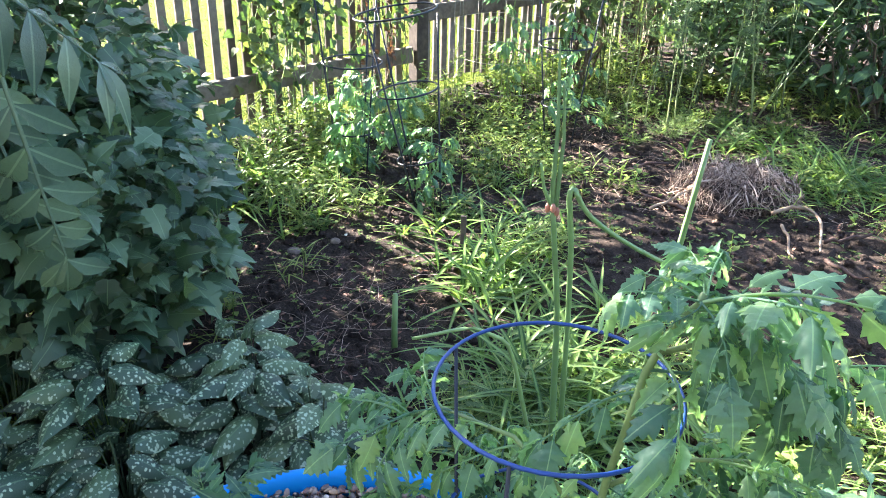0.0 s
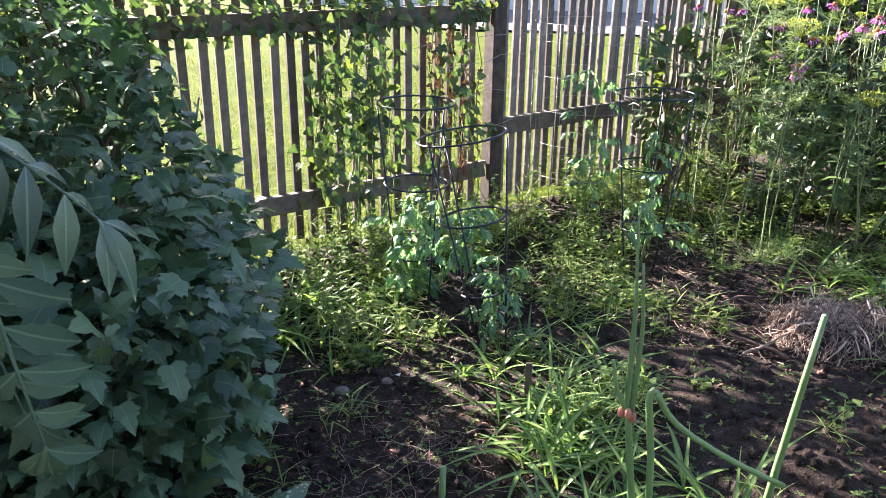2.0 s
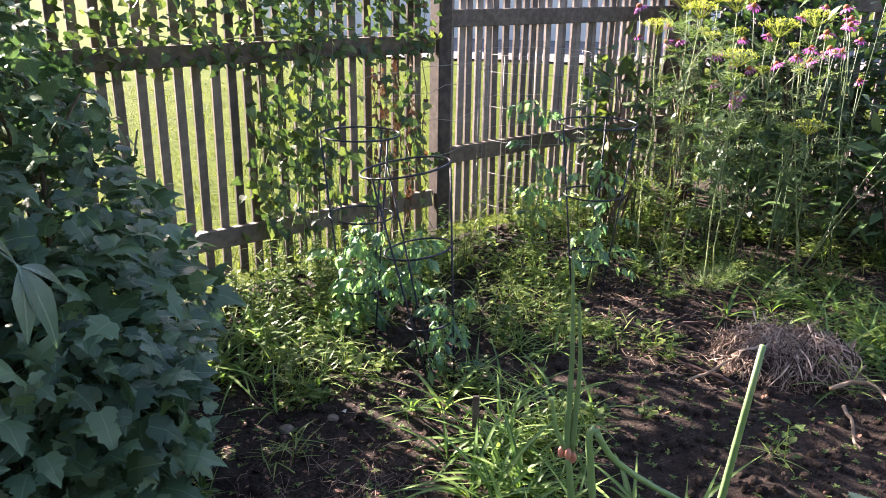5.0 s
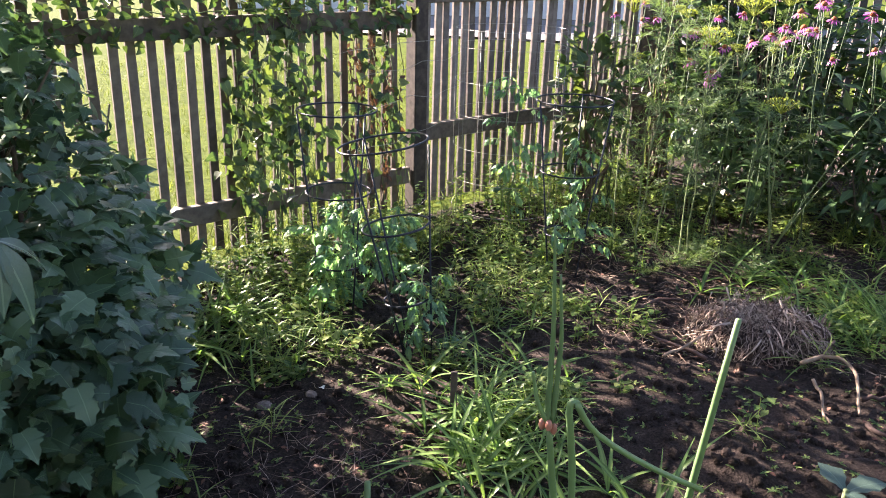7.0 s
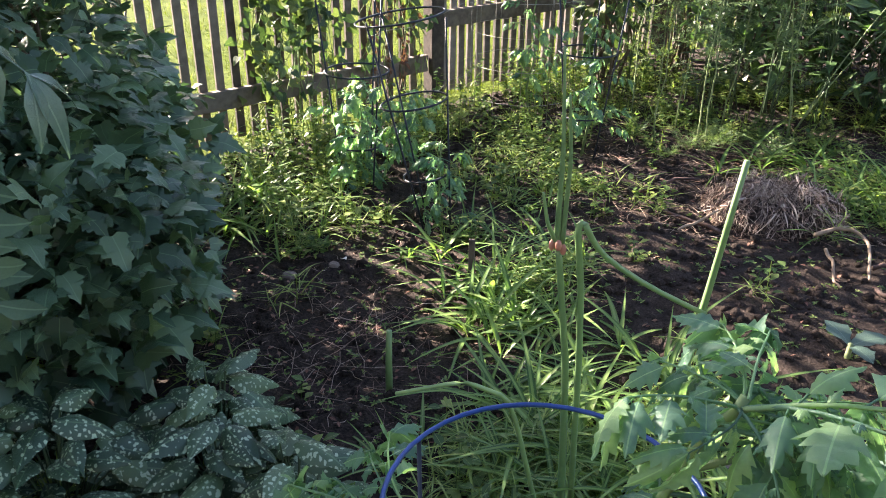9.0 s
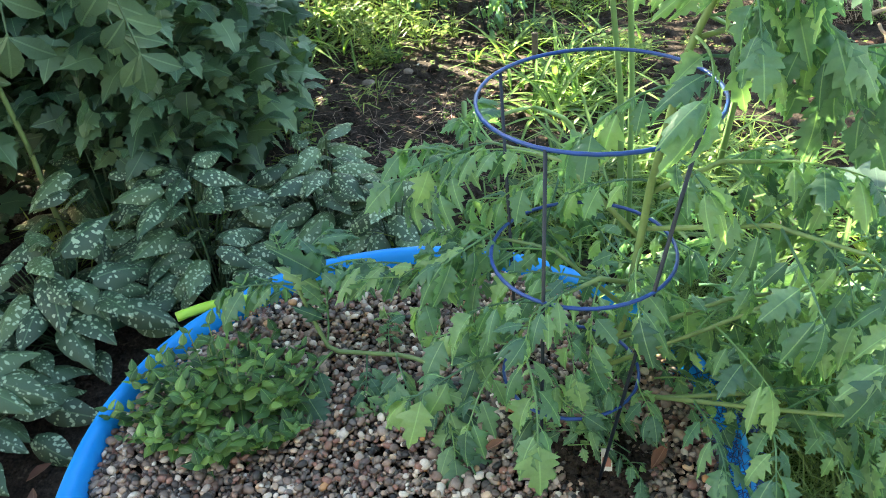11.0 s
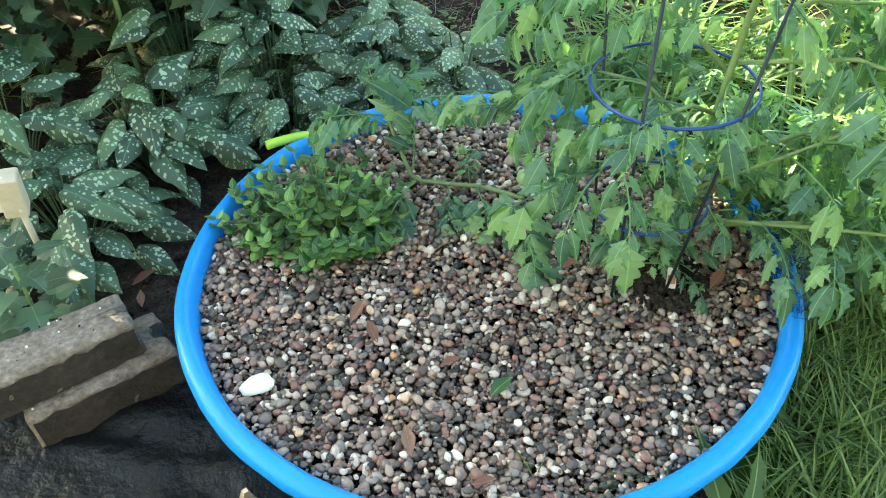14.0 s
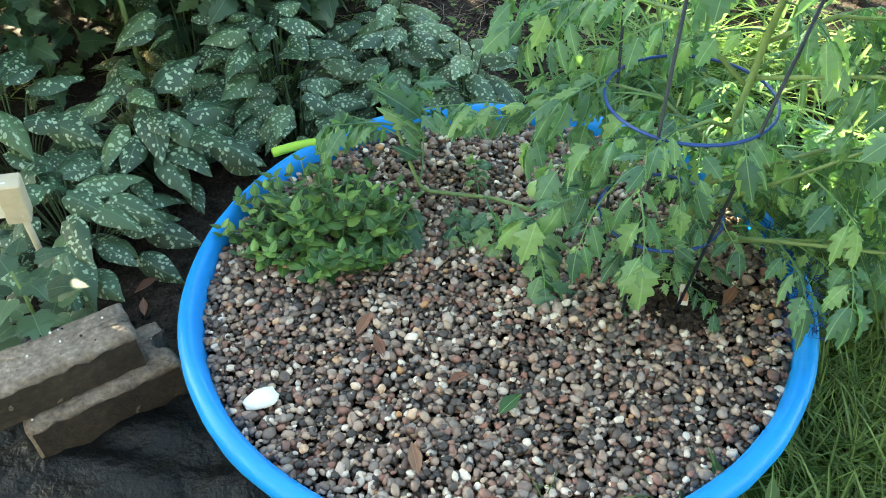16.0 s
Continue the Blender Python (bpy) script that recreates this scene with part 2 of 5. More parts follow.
def leaf_material(name, dark, mid, light, rough=0.45, through_light=0.35, spots=None, vein=0.3, glow=(1.35, 1.45, 0.7), crinkle=90.0):
    m, t, p, out = material(name)
    r = vary(t)
    dark, mid, light = [(c[0], c[1], c[2] * 1.22) for c in (dark, mid, light)]
    col = ramp(t, [(0.0, dark), (0.55, mid), (1.0, light)], r)
    fine = noise_tex(t, 40.0, 3)
    col = mix(t, 0.35, col, mix(t, fine, (0.3, 0.3, 0.3), (1.0, 1.0, 0.9)), "MULTIPLY")
    uvn = t.nodes.new("ShaderNodeUVMap")
    sep = t.nodes.new("ShaderNodeSeparateXYZ")
    t.links.new(uvn.outputs[0], sep.inputs[0])
    mid_rib = calc(t, "LESS_THAN", calc(t, "ABSOLUTE", calc(t, "SUBTRACT", sep.outputs[0], 0.5)), 0.012)
    col = mix(t, calc(t, "MULTIPLY", mid_rib, vein), col, tuple(min(1, c * 1.8 + 0.02) for c in light))
    if spots:
        off = t.nodes.new("ShaderNodeCombineXYZ")
        t.links.new(calc(t, "MULTIPLY", r, 30.0), off.inputs[2])
        addv = t.nodes.new("ShaderNodeVectorMath")
        t.links.new(uvn.outputs[0], addv.inputs[0])
        t.links.new(off.outputs[0], addv.inputs[1])
        vo = t.nodes.new("ShaderNodeTexVoronoi")
        vo.inputs["Scale"].default_value = 11.5
        t.links.new(addv.outputs[0], vo.inputs["Vector"])
        no = t.nodes.new("ShaderNodeTexNoise")
        no.inputs["Scale"].default_value = 20.0
        t.links.new(addv.outputs[0], no.inputs["Vector"])
        patch = t.nodes.new("ShaderNodeTexNoise")
        patch.inputs["Scale"].default_value = 5.0
        t.links.new(addv.outputs[0], patch.inputs["Vector"])
        rag = calc(t, "ADD", calc(t, "MULTIPLY", calc(t, "SUBTRACT", no.outputs["Fac"], 0.5), 0.8), calc(t, "MULTIPLY", calc(t, "SUBTRACT", patch.outputs["Fac"], 0.5), 0.7))
        edge = calc(t, "ADD", vo.outputs["Distance"], rag)
        spot = ramp(t, [(0.26, (1, 1, 1)), (0.36, (0, 0, 0))], edge)
        col = mix(t, calc(t, "MULTIPLY", spot, 0.85), col, spots)
    t.links.new(col, p.inputs["Base Color"])
    p.inputs["Roughness"].default_value = rough
    p.inputs["Specular IOR Level"].default_value = 0.5
    bump(t, p, noise_tex(t, crinkle, 3), 0.3, 0.005)
    tr = t.nodes.new("ShaderNodeBsdfTranslucent")
    t.links.new(mix(t, 1.0, col, glow, "MULTIPLY"), tr.inputs[0])
    ms = t.nodes.new("ShaderNodeMixShader")
    ms.inputs[0].default_value = through_light
    t.links.new(p.outputs[0], ms.inputs[1])
    t.links.new(tr.outputs[0], ms.inputs[2])
    t.links.new(ms.outputs[0], out.inputs[0])
    return m


def solid(name, stops, scale=30.0, rough=0.7, metal=0.0, rough_bump=0.3, pieces=0.0, dist=0.004, detail=5.0):
    """A surface with grain at two scales, and a shift of tone from piece to piece."""
    m, t, p, out = material(name)
    a, b = noise_tex(t, scale, detail), noise_tex(t, scale / 7, 3)
    f = calc(t, "ADD", calc(t, "MULTIPLY", a, 0.6), calc(t, "MULTIPLY", b, 0.4))
    if pieces:
        f = calc(t, "ADD", f, calc(t, "MULTIPLY", calc(t, "SUBTRACT", vary(t), 0.5), pieces))
    k = len(stops)
    col = ramp(t, [(0.28 + 0.44 * i / (k - 1), c) for i, c in enumerate(stops)], f)
    t.links.new(col, p.inputs["Base Color"])
    p.inputs["Roughness"].default_value, p.inputs["Metallic"].default_value = rough, metal
    bump(t, p, a, rough_bump, dist)
    return m


SHRUB = leaf_material("shrub_leaf", (0.032, 0.074, 0.036), (0.076, 0.148, 0.07), (0.14, 0.235, 0.102), 0.34, 0.22)
WALNUT = leaf_material("walnut_leaf", (0.07, 0.125, 0.09), (0.11, 0.185, 0.12), (0.15, 0.23, 0.13), 0.22, 0.18)
LUNG = leaf_material("lungwort_leaf", (0.034, 0.075, 0.036), (0.06, 0.118, 0.054), (0.11, 0.185, 0.07), 0.28, 0.12, (0.42, 0.54, 0.37))
TOMATO = leaf_material("tomato_leaf", (0.08, 0.182, 0.115), (0.175, 0.335, 0.178), (0.34, 0.51, 0.205), 0.36, 0.5, vein=0.25, crinkle=150.0)
HERB = leaf_material("mint_leaf", (0.025, 0.075, 0.024), (0.075, 0.185, 0.046), (0.26, 0.44, 0.1), 0.45, 0.3)
VINE = leaf_material("vine_leaf", (0.035, 0.07, 0.025), (0.065, 0.12, 0.035), (0.15, 0.19, 0.05), 0.5, 0.3)
GRASS = leaf_material("grass_blade", (0.045, 0.11, 0.024), (0.1, 0.2, 0.045), (0.22, 0.33, 0.08), 0.4, 0.48)
LAWN = leaf_material("lawn_blade", (0.04, 0.095, 0.018), (0.08, 0.155, 0.03), (0.18, 0.235, 0.055), 0.5, 0.38)
FARLAWN = leaf_material("far_lawn_blade", (0.028, 0.05, 0.007), (0.058, 0.088, 0.012), (0.12, 0.14, 0.022), 0.5, 0.4)
FARLAWN.node_tree.nodes["Principled BSDF"].inputs["Specular IOR Level"].default_value = 0.05
WEED = leaf_material("weed_leaf", (0.05, 0.11, 0.03), (0.13, 0.225, 0.055), (0.36, 0.43, 0.12), 0.42, 0.55)
CABBAGE = leaf_material("cabbage_leaf", (0.045, 0.085, 0.055), (0.065, 0.115, 0.075), (0.095, 0.155, 0.095), 0.5, 0.12)
ONION = leaf_material("onion_leaf", (0.13, 0.23, 0.08), (0.18, 0.31, 0.1), (0.24, 0.38, 0.12), 0.4, 0.1, vein=0.0)
DARKLEAF = leaf_material("bush_leaf", (0.026, 0.06, 0.022), (0.052, 0.11, 0.034), (0.11, 0.185, 0.05), 0.38, 0.28)
DILL = leaf_material("dill_leaf", (0.09, 0.16, 0.06), (0.14, 0.22, 0.08), (0.2, 0.28, 0.1), 0.6, 0.35)
UMBEL = leaf_material("dill_flower", (0.26, 0.31, 0.05), (0.36, 0.41, 0.07), (0.46, 0.49, 0.1), 0.7, 0.4)
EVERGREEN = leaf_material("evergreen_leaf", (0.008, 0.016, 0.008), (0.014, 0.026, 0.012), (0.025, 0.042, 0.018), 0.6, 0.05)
PETAL = leaf_material("coneflower_petal", (0.4, 0.08, 0.25), (0.5, 0.14, 0.34), (0.58, 0.26, 0.44), 0.6, 0.35, vein=0.0, glow=(1.2, 1.0, 1.3))
CONE = solid("coneflower_cone", [(0.12, 0.03, 0.01), (0.4, 0.12, 0.03)], 300, 0.8)
TREE = leaf_material("tree_leaf", (0.03, 0.07, 0.02), (0.05, 0.11, 0.03), (0.09, 0.16, 0.04), 0.5, 0.35)
STEM = solid("green_stem", [(0.1, 0.16, 0.06), (0.19, 0.27, 0.1)], 60, 0.6)
DARKSTEM = solid("leaf_stalk", [(0.03, 0.06, 0.025), (0.06, 0.1, 0.04)], 60, 0.6)
PALESTEM = solid("pale_stem", [(0.13, 0.18, 0.07), (0.24, 0.29, 0.13)], 60, 0.6)
TWIG = solid("shrub_twig", [(0.06, 0.045, 0.03), (0.16, 0.12, 0.08)], 80, 0.85)
STRAW = solid("dry_straw", [(0.045, 0.025, 0.02), (0.17, 0.1, 0.075), (0.46, 0.35, 0.27)], 40, 0.85, pieces=0.5)
PALESTRAW = solid("bleached_stalk", [(0.1, 0.06, 0.045), (0.22, 0.155, 0.105), (0.4, 0.31, 0.22)], 30, 0.75, rough_bump=0.4)
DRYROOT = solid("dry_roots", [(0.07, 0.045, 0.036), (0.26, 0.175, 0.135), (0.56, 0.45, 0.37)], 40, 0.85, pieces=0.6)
GREYWOOD = solid("silvered_wood", [(0.075, 0.06, 0.054), (0.165, 0.135, 0.12), (0.29, 0.245, 0.22)], 25, 0.85, rough_bump=0.5, pieces=0.35)
WOOD = solid("weathered_wood", [(0.04, 0.03, 0.025), (0.095, 0.074, 0.06), (0.19, 0.155, 0.128)], 25, 0.85, rough_bump=0.5, pieces=0.35)
SOIL = solid("garden_soil", [(0.005, 0.0037, 0.003), (0.018, 0.013, 0.0105), (0.052, 0.038, 0.031), (0.15, 0.112, 0.092)], 130, 0.9, rough_bump=1.0, dist=0.012, detail=10)
DRIVE = solid("pale_concrete", [(0.15, 0.15, 0.16), (0.2, 0.2, 0.21), (0.26, 0.26, 0.27)], 40, 0.95, rough_bump=0.6, dist=0.01, detail=8)
TURF = solid("turf", [(0.032, 0.05, 0.008), (0.06, 0.086, 0.012), (0.11, 0.132, 0.02)], 14, 0.95, rough_bump=0.8, dist=0.03, detail=8)
for _m in (TURF, DRIVE):
    _m.node_tree.nodes["Principled BSDF"].inputs["Specular IOR Level"].default_value = 0.05
POOL = solid("blue_plastic", [(0.0, 0.22, 0.66), (0.0, 0.28, 0.78)], 12, 0.36, rough_bump=0.08, dist=0.003)
POOL.node_tree.nodes["Principled BSDF"].inputs["Specular IOR Level"].default_value = 0.25
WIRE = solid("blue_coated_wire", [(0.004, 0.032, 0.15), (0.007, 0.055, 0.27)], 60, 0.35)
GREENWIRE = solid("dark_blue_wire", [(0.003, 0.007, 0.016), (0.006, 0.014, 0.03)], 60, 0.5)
RUST = solid("galvanised_wire", [(0.25, 0.24, 0.22), (0.42, 0.4, 0.37)], 60, 0.5, 0.6)
CONCRETE = solid("concrete_block", [(0.045, 0.033, 0.027), (0.155, 0.116, 0.092), (0.27, 0.21, 0.17), (0.5, 0.41, 0.34)], 90, 0.9, rough_bump=0.9, dist=0.008, detail=10)
# block sides: dirt and the shade on them, both in this colour
SHADED_DIRT = solid("dirty_shaded_concrete", [(0.01, 0.007, 0.005), (0.032, 0.022, 0.015), (0.075, 0.054, 0.038)], 70, 0.85, rough_bump=0.9, dist=0.006, detail=9)
LIME = solid("lime_plastic", [(0.3, 0.55, 0.05), (0.4, 0.65, 0.08)], 20, 0.35)
SOIL.node_tree.nodes["Principled BSDF"].inputs["Specular IOR Level"].default_value = 0.15
PALEWOOD = solid("pale_wood", [(0.42, 0.34, 0.24), (0.6, 0.5, 0.38)], 40, 0.7)
FILM = solid("black_plastic_sheet", [(0.004, 0.004, 0.004), (0.012, 0.011, 0.01)], 20, 0.38, rough_bump=0.7, dist=0.02)
FILM.node_tree.nodes["Principled BSDF"].inputs["Specular IOR Level"].default_value = 0.22
GREENFRUIT = solid("green_tomato", [(0.2, 0.34, 0.12), (0.32, 0.46, 0.18)], 30, 0.3)
WHITE = solid("white_shell", [(0.7, 0.68, 0.62), (0.85, 0.83, 0.78)], 60, 0.5)
BROWN = leaf_material("brown_leaf", (0.12, 0.05, 0.03), (0.2, 0.09, 0.05), (0.32, 0.18, 0.1), 0.8, 0.1)
REDSKIN = solid("onion_skin", [(0.34, 0.12, 0.08), (0.55, 0.27, 0.19)], 40, 0.5)
UNSEEN_WALL = solid("unseen_wall_dark", [(0.045, 0.05, 0.055), (0.065, 0.07, 0.075)], 6, 0.8)
SIDING = solid("pale_siding", [(0.5, 0.52, 0.55), (0.62, 0.64, 0.66)], 8, 0.7)

# pebbles: many stones of different rock
PEBBLE, _t, _p, _o = material("river_pebble")
_r = vary(_t)
_c = ramp(_t, [(0.0, (0.022, 0.019, 0.019)), (0.12, (0.075, 0.06, 0.055)), (0.24, (0.24, 0.165, 0.135)), (0.34, (0.29, 0.135, 0.1)), (0.44, (0.06, 0.047, 0.045)), (0.54, (0.33, 0.225, 0.18)), (0.64, (0.46, 0.33, 0.245)), (0.74, (0.15, 0.125, 0.115)), (0.85, (0.44, 0.34, 0.29)), (0.95, (0.8, 0.7, 0.6)), (1.0, (0.48, 0.24, 0.1))], calc(_t, "POWER", _r, 1.1))
_n = noise_tex(_t, 120.0, 5)
_c = mix(_t, 0.7, _c, mix(_t, _n, (0.1, 0.095, 0.092), (1.7, 1.66, 1.63)), "MULTIPLY")
_t.links.new(_c, _p.inputs["Base Color"])
_p.inputs["Roughness"].default_value = 0.42
_p.inputs["Specular IOR Level"].default_value = 0.45
bump(_t, _p, _n, 0.25, 0.002)

# ---- ground ----
PC = np.array((-0.05, 0.03))


def lift(x, y):
    """Height of the ground: raised, uneven soil, flat round the pool."""
    q = Vector((x * 1.3, y * 1.3, 0.0))
    h = 0.035 * noise.noise(q) + 0.024 * noise.noise(q * 4.1) + 0.014 * noise.noise(q * 9.0) + 0.006 * noise.noise(q * 22.0)
    h += 0.05 * math.exp(-((x - 0.88) ** 2 + (y - 1.95) ** 2) / 0.3)
    h += 0.03 * max(0.0, 1 - ((x - 0.98) / 0.65) ** 2 - ((y - 2.0) / 0.65) ** 2) * noise.noise(q * 5.3)
    d = math.hypot(x - PC[0], y - PC[1])
    h *= min(1.0, max(0.0, (d - 0.5) / 0.7))
    return h * min(1.0, max(0.0, (10.0 - math.hypot(x, y)) / 4.0))


def sheet(x0, x1, y0, y1, step, z=0.0, keep=None):
    xs, ys = np.arange(x0, x1 + 1e-6, step), np.arange(y0, y1 + 1e-6, step)
    v = np.array([(x, y, lift(x, y) + z) for y in ys for x in xs])
    n = len(xs)
    f = []
    for j in range(len(ys) - 1):
        for i in range(n - 1):
            if keep is None or keep((xs[i] + xs[i + 1]) / 2, (ys[j] + ys[j + 1]) / 2):
                f.append((j * n + i, j * n + i + 1, j * n + n + i + 1, j * n + n + i))
    return v, f, v[:, :2]


FP, FD, FN = np.array((-0.41, 4.196)), np.array((0.686, 0.7276)), np.array((0.7276, -0.686))  # fence: a post, its run, the side seen
near_lawn = lambda x, y: 0.35 < x < 1.4 and -0.9 < y < 1.0
is_soil = lambda x, y: (np.dot(np.array((x, y)) - FP, FN) > 0.05) and x < 5.0 and not (x > 0.42 and y < 0.55 + 0.25 * math.sin(x * 4)) and y > -1.9 - x
b = Batch()
R = 600.0
v = [(-R, -R, -0.012), (R, -R, -0.012), (R, R, -0.012), (-R, R, -0.012)]
gx = np.linspace(-12, 12, 61)
inner = np.array([(x, y, lift(x, y) - (0.15 if is_soil(x, y) and is_soil(x - 0.4, y + 0.4) and is_soil(x - 0.4, y - 0.4) and is_soil(x + 0.4, y - 0.4) else 0.012)) for y in gx for x in gx])
inf = [(j * 61 + i, j * 61 + i + 1, j * 61 + 62 + i, j * 61 + 61 + i) for j in range(60) for i in range(60)]
b.add((inner, inf, inner[:, :2]))
far = np.array([(-12, -12, 0), (12, -12, 0), (12, 12, 0), (-12, 12, 0), (-R, -R, 0), (R, -R, 0), (R, R, 0), (-R, R, 0)], float)
far[:, 2] = -0.012
b.add((far, [(0, 4, 5, 1), (1, 5, 6, 2), (2, 6, 7, 3), (3, 7, 4, 0)], far[:, :2]))
tagged(part("ground", b, TURF), "mown green turf running out past the fence", "ground", kind="structure")
b = Batch().add(sheet(-4, 5.0, -2.0, 7.7, 0.034, 0.004, lambda x, y: is_soil(x, y)))
tagged(part("soil_bed", b, SOIL), "dark crumbly garden soil with small clods", "soil", kind="structure")

# concrete drive past the lawn
xs, ys = np.linspace(-3.0, 12.0, 24), np.linspace(15.0, 20.0, 34)
v = np.array([(x + 0.12 * noise.noise(Vector((x, y * 0.8, 2))), y + 0.3 * noise.noise(Vector((x * 0.7, 4, 1))), max(lift(x, y), -0.01) + 0.03) for y in ys for x in xs])
drive = Batch().add((v, [(j * 24 + i, j * 24 + i + 1, j * 24 + 25 + i, j * 24 + 24 + i) for j in range(33) for i in range(23)], v[:, :2]))
tagged(part("driveway", drive, DRIVE), "pale concrete drive beyond the lawn", "driveway", kind="structure")

# clods and bits of stone lying on the soil
b = Batch()
ico = bmesh.new()
bmesh.ops.create_icosphere(ico, subdivisions=1, radius=1)
ICO = (np.array([q.co[:] for q in ico.verts]), [tuple(q.index for q in p.verts) for p in ico.faces], np.zeros((len(ico.verts), 2)))
ico2 = bmesh.new()
bmesh.ops.create_icosphere(ico2, subdivisions=2, radius=1)
ICO2 = (np.array([q.co[:] for q in ico2.verts]), [tuple(q.index for q in p.verts) for p in ico2.faces], np.zeros((len(ico2.verts), 2)))


def spin():
    return np.array(Euler((U(0, 6.28), U(0, 6.28), U(0, 6.28))).to_matrix())


n = 0
while n < 12500:
    x, y = U(-1.7, 2.5), U(0.5, 4.5)
    if not is_soil(x, y) or math.hypot(*(np.array((x, y)) - PC)) < 0.62:
        continue
    s = 0.003 + 0.028 * U(0, 1) ** 5
    b.add(ICO, spin() * np.array((s, s * U(0.6, 1), s * U(0.5, 0.9))), (x, y, lift(x, y) + 0.004))
    n += 1
for k in range(1500):
    x, y = U(-1.4, -0.55), U(-0.4, 0.7)
    s = 0.0025 + 0.014 * U(0, 1) ** 4
    if math.hypot(x - PC[0], y - PC[1]) > 0.6:
        b.add(ICO, spin() * np.array((s, s * U(0.6, 1), s * U(0.5, 0.9))), (x, y, lift(x, y) + 0.004))
tagged(part("soil_clods", b, SOIL), "small clods of dark soil", "soil", kind="stuff")


# ---- fence ----
def fence_run(name, p0, d, length, z0, picket_h, rails, face, post_at=(), pitch=0.0708, slat=0.038, wood=None):
    wood = wood or WOOD
    root = thing(name, (p0[0], p0[1], 0), "weathered grey-brown wooden picket fence with narrow slats", "fence", "garden fence", kind="structure")
    ax = np.array([(d[0], -d[1], 0), (d[1], d[0], 0), (0, 0, 1)], float)
    shared = []
    for k in range(4):
        q = Batch().box((0, 0, picket_h / 2), (slat, 0.021, picket_h), None, 0.003)
        shared.append(q.mesh("picket", wood, False))
    for i in range(int(length / pitch)):
        s = (i + 0.5) * pitch + rng.normal(0, 0.003)
        p = np.array(p0) + np.array(d) * s
        tilt = np.array(Euler((rng.normal(0, 0.006), rng.normal(0, 0.008), 0)).to_matrix())
        place("picket", shared[i % 4], root, ax @ tilt, (p[0], p[1], z0 + rng.normal(0, 0.012)))
    for z in rails:
        c = np.array(p0) + np.array(d) * length / 2 + np.array(face) * 0.03
        q = Batch().box((c[0], c[1], z), (length, 0.038, 0.095), ax, 0.004)
        part("rail", q, WOOD, root, "horizontal board rail", smooth=False)
    for s in post_at:
        c = np.array(p0) + np.array(d) * s + np.array(face) * 0.035
        q = Batch().box((c[0], c[1], 0.85), (0.09, 0.09, 1.8), ax, 0.006)
        part("post", q, WOOD, root, "square timber post", smooth=False)
    return root


fence_run("fence", FP - FD * 5.2, FD, 5.15, 0.06, 1.5, (0.275, 1.15), FN, (2.5, 5.2), 0.0853, 0.042)
fence_run("fence", FP + FD * 0.06, FD, 2.1, 0.06, 1.65, (0.51, 1.28), FN, (2.1,), 0.072, 0.045, GREYWOOD)
CORNER = FP + FD * 2.21
BD = np.array((0.995, -0.1))
fence_run("fence", CORNER, BD, 5.5, 0.06, 1.65, (0.43, 1.36), np.array((-0.1, -0.995)), (2.88, 5.5), 0.0853, 0.05, GREYWOOD)

# ---- pool ----
pool = thing("paddling_pool", (PC[0], PC[1], 0), "round bright blue plastic paddling pool filled with pebbles", "pool")


def revolve(profile, n=96, wob=None, smooth=True):
    v, f, uv = [], [], []
    k = len(profile)
    for i in range(n):
        a = 2 * math.pi * i / n
        for j, (r, z) in enumerate(profile):
            dr, dz = wob(a, j) if wob else (0, 0)
            v.append((PC[0] + (r + dr) * math.cos(a), PC[1] + (r + dr) * math.sin(a), z + dz))
            uv.append((i / n * 8, j / k))
    for i in range(n):
        for j in range(k - 1):
            a, c = i * k + j, ((i + 1) % n) * k + j
            f.append((a, c, c + 1, a + 1))
    return np.array(v), f, np.array(uv)


def rim_wob(a, j):
    q = Vector((math.cos(a) * 3, math.sin(a) * 3, j * 0.25))
    w = 0.004 * noise.noise(q) + 0.002 * noise.noise(q * 4)
    return w * (1.6 if j > 8 else 0.6), (0.008 * noise.noise(q * 2.5) if j > 9 else 0.003 * noise.noise(q))


b = Batch().add(revolve([(0.54, 0.12), (0.548, 0.155), (0.55, 0.178), (0.553, 0.192), (0.56, 0.201), (0.569, 0.204), (0.579, 0.201), (0.587, 0.19), (0.589, 0.176), (0.586, 0.162), (0.578, 0.154), (0.57, 0.154)], 144, rim_wob))
part("rim", b, POOL, pool, "rolled blue plastic rim", normals=True)
b = Batch().add(revolve([(0.572, 0.155), (0.54, 0.1), (0.53, 0.05), (0.525, 0.0), (0.1, -0.002)], 96, lambda a, j: (0.006 * math.sin(a * 24) if j < 4 else 0, 0)))
part("wall", b, POOL, pool, "ribbed blue plastic side wall", normals=True)

gravel = thing("gravel", (PC[0], PC[1], 0.1), "rounded mixed river pebbles, grey, pink and tan, filling the pool", "pebbles", kind="stuff")
b = Batch().add(revolve([(0.548, 0.14), (0.4, 0.142), (0.2, 0.144), (0.001, 0.144)], 48))
part("bedding", b, SOIL, gravel, "dark wet grit between the stones")
stones = []
for k in range(6):
    sh = ICO2[0].copy()
    sh = np.array([p * (1 + 0.26 * noise.noise(Vector(p * 1.2 + k * 7))) for p in sh])
    stones.append((sh, ICO2[1], ICO2[2]))
stone_mesh = [Batch().add(s).mesh("pebble", PEBBLE) for s in stones]
b = Batch()


def stone_pose(x, y, z, s):
    tilt = np.array(Euler((rng.normal(0, 0.3), rng.normal(0, 0.3), U(0, 6.28))).to_matrix())
    return tilt * np.array((s * U(1.0, 1.35), s * U(0.75, 1.0), s * U(0.5, 0.75))), (x, y, z)


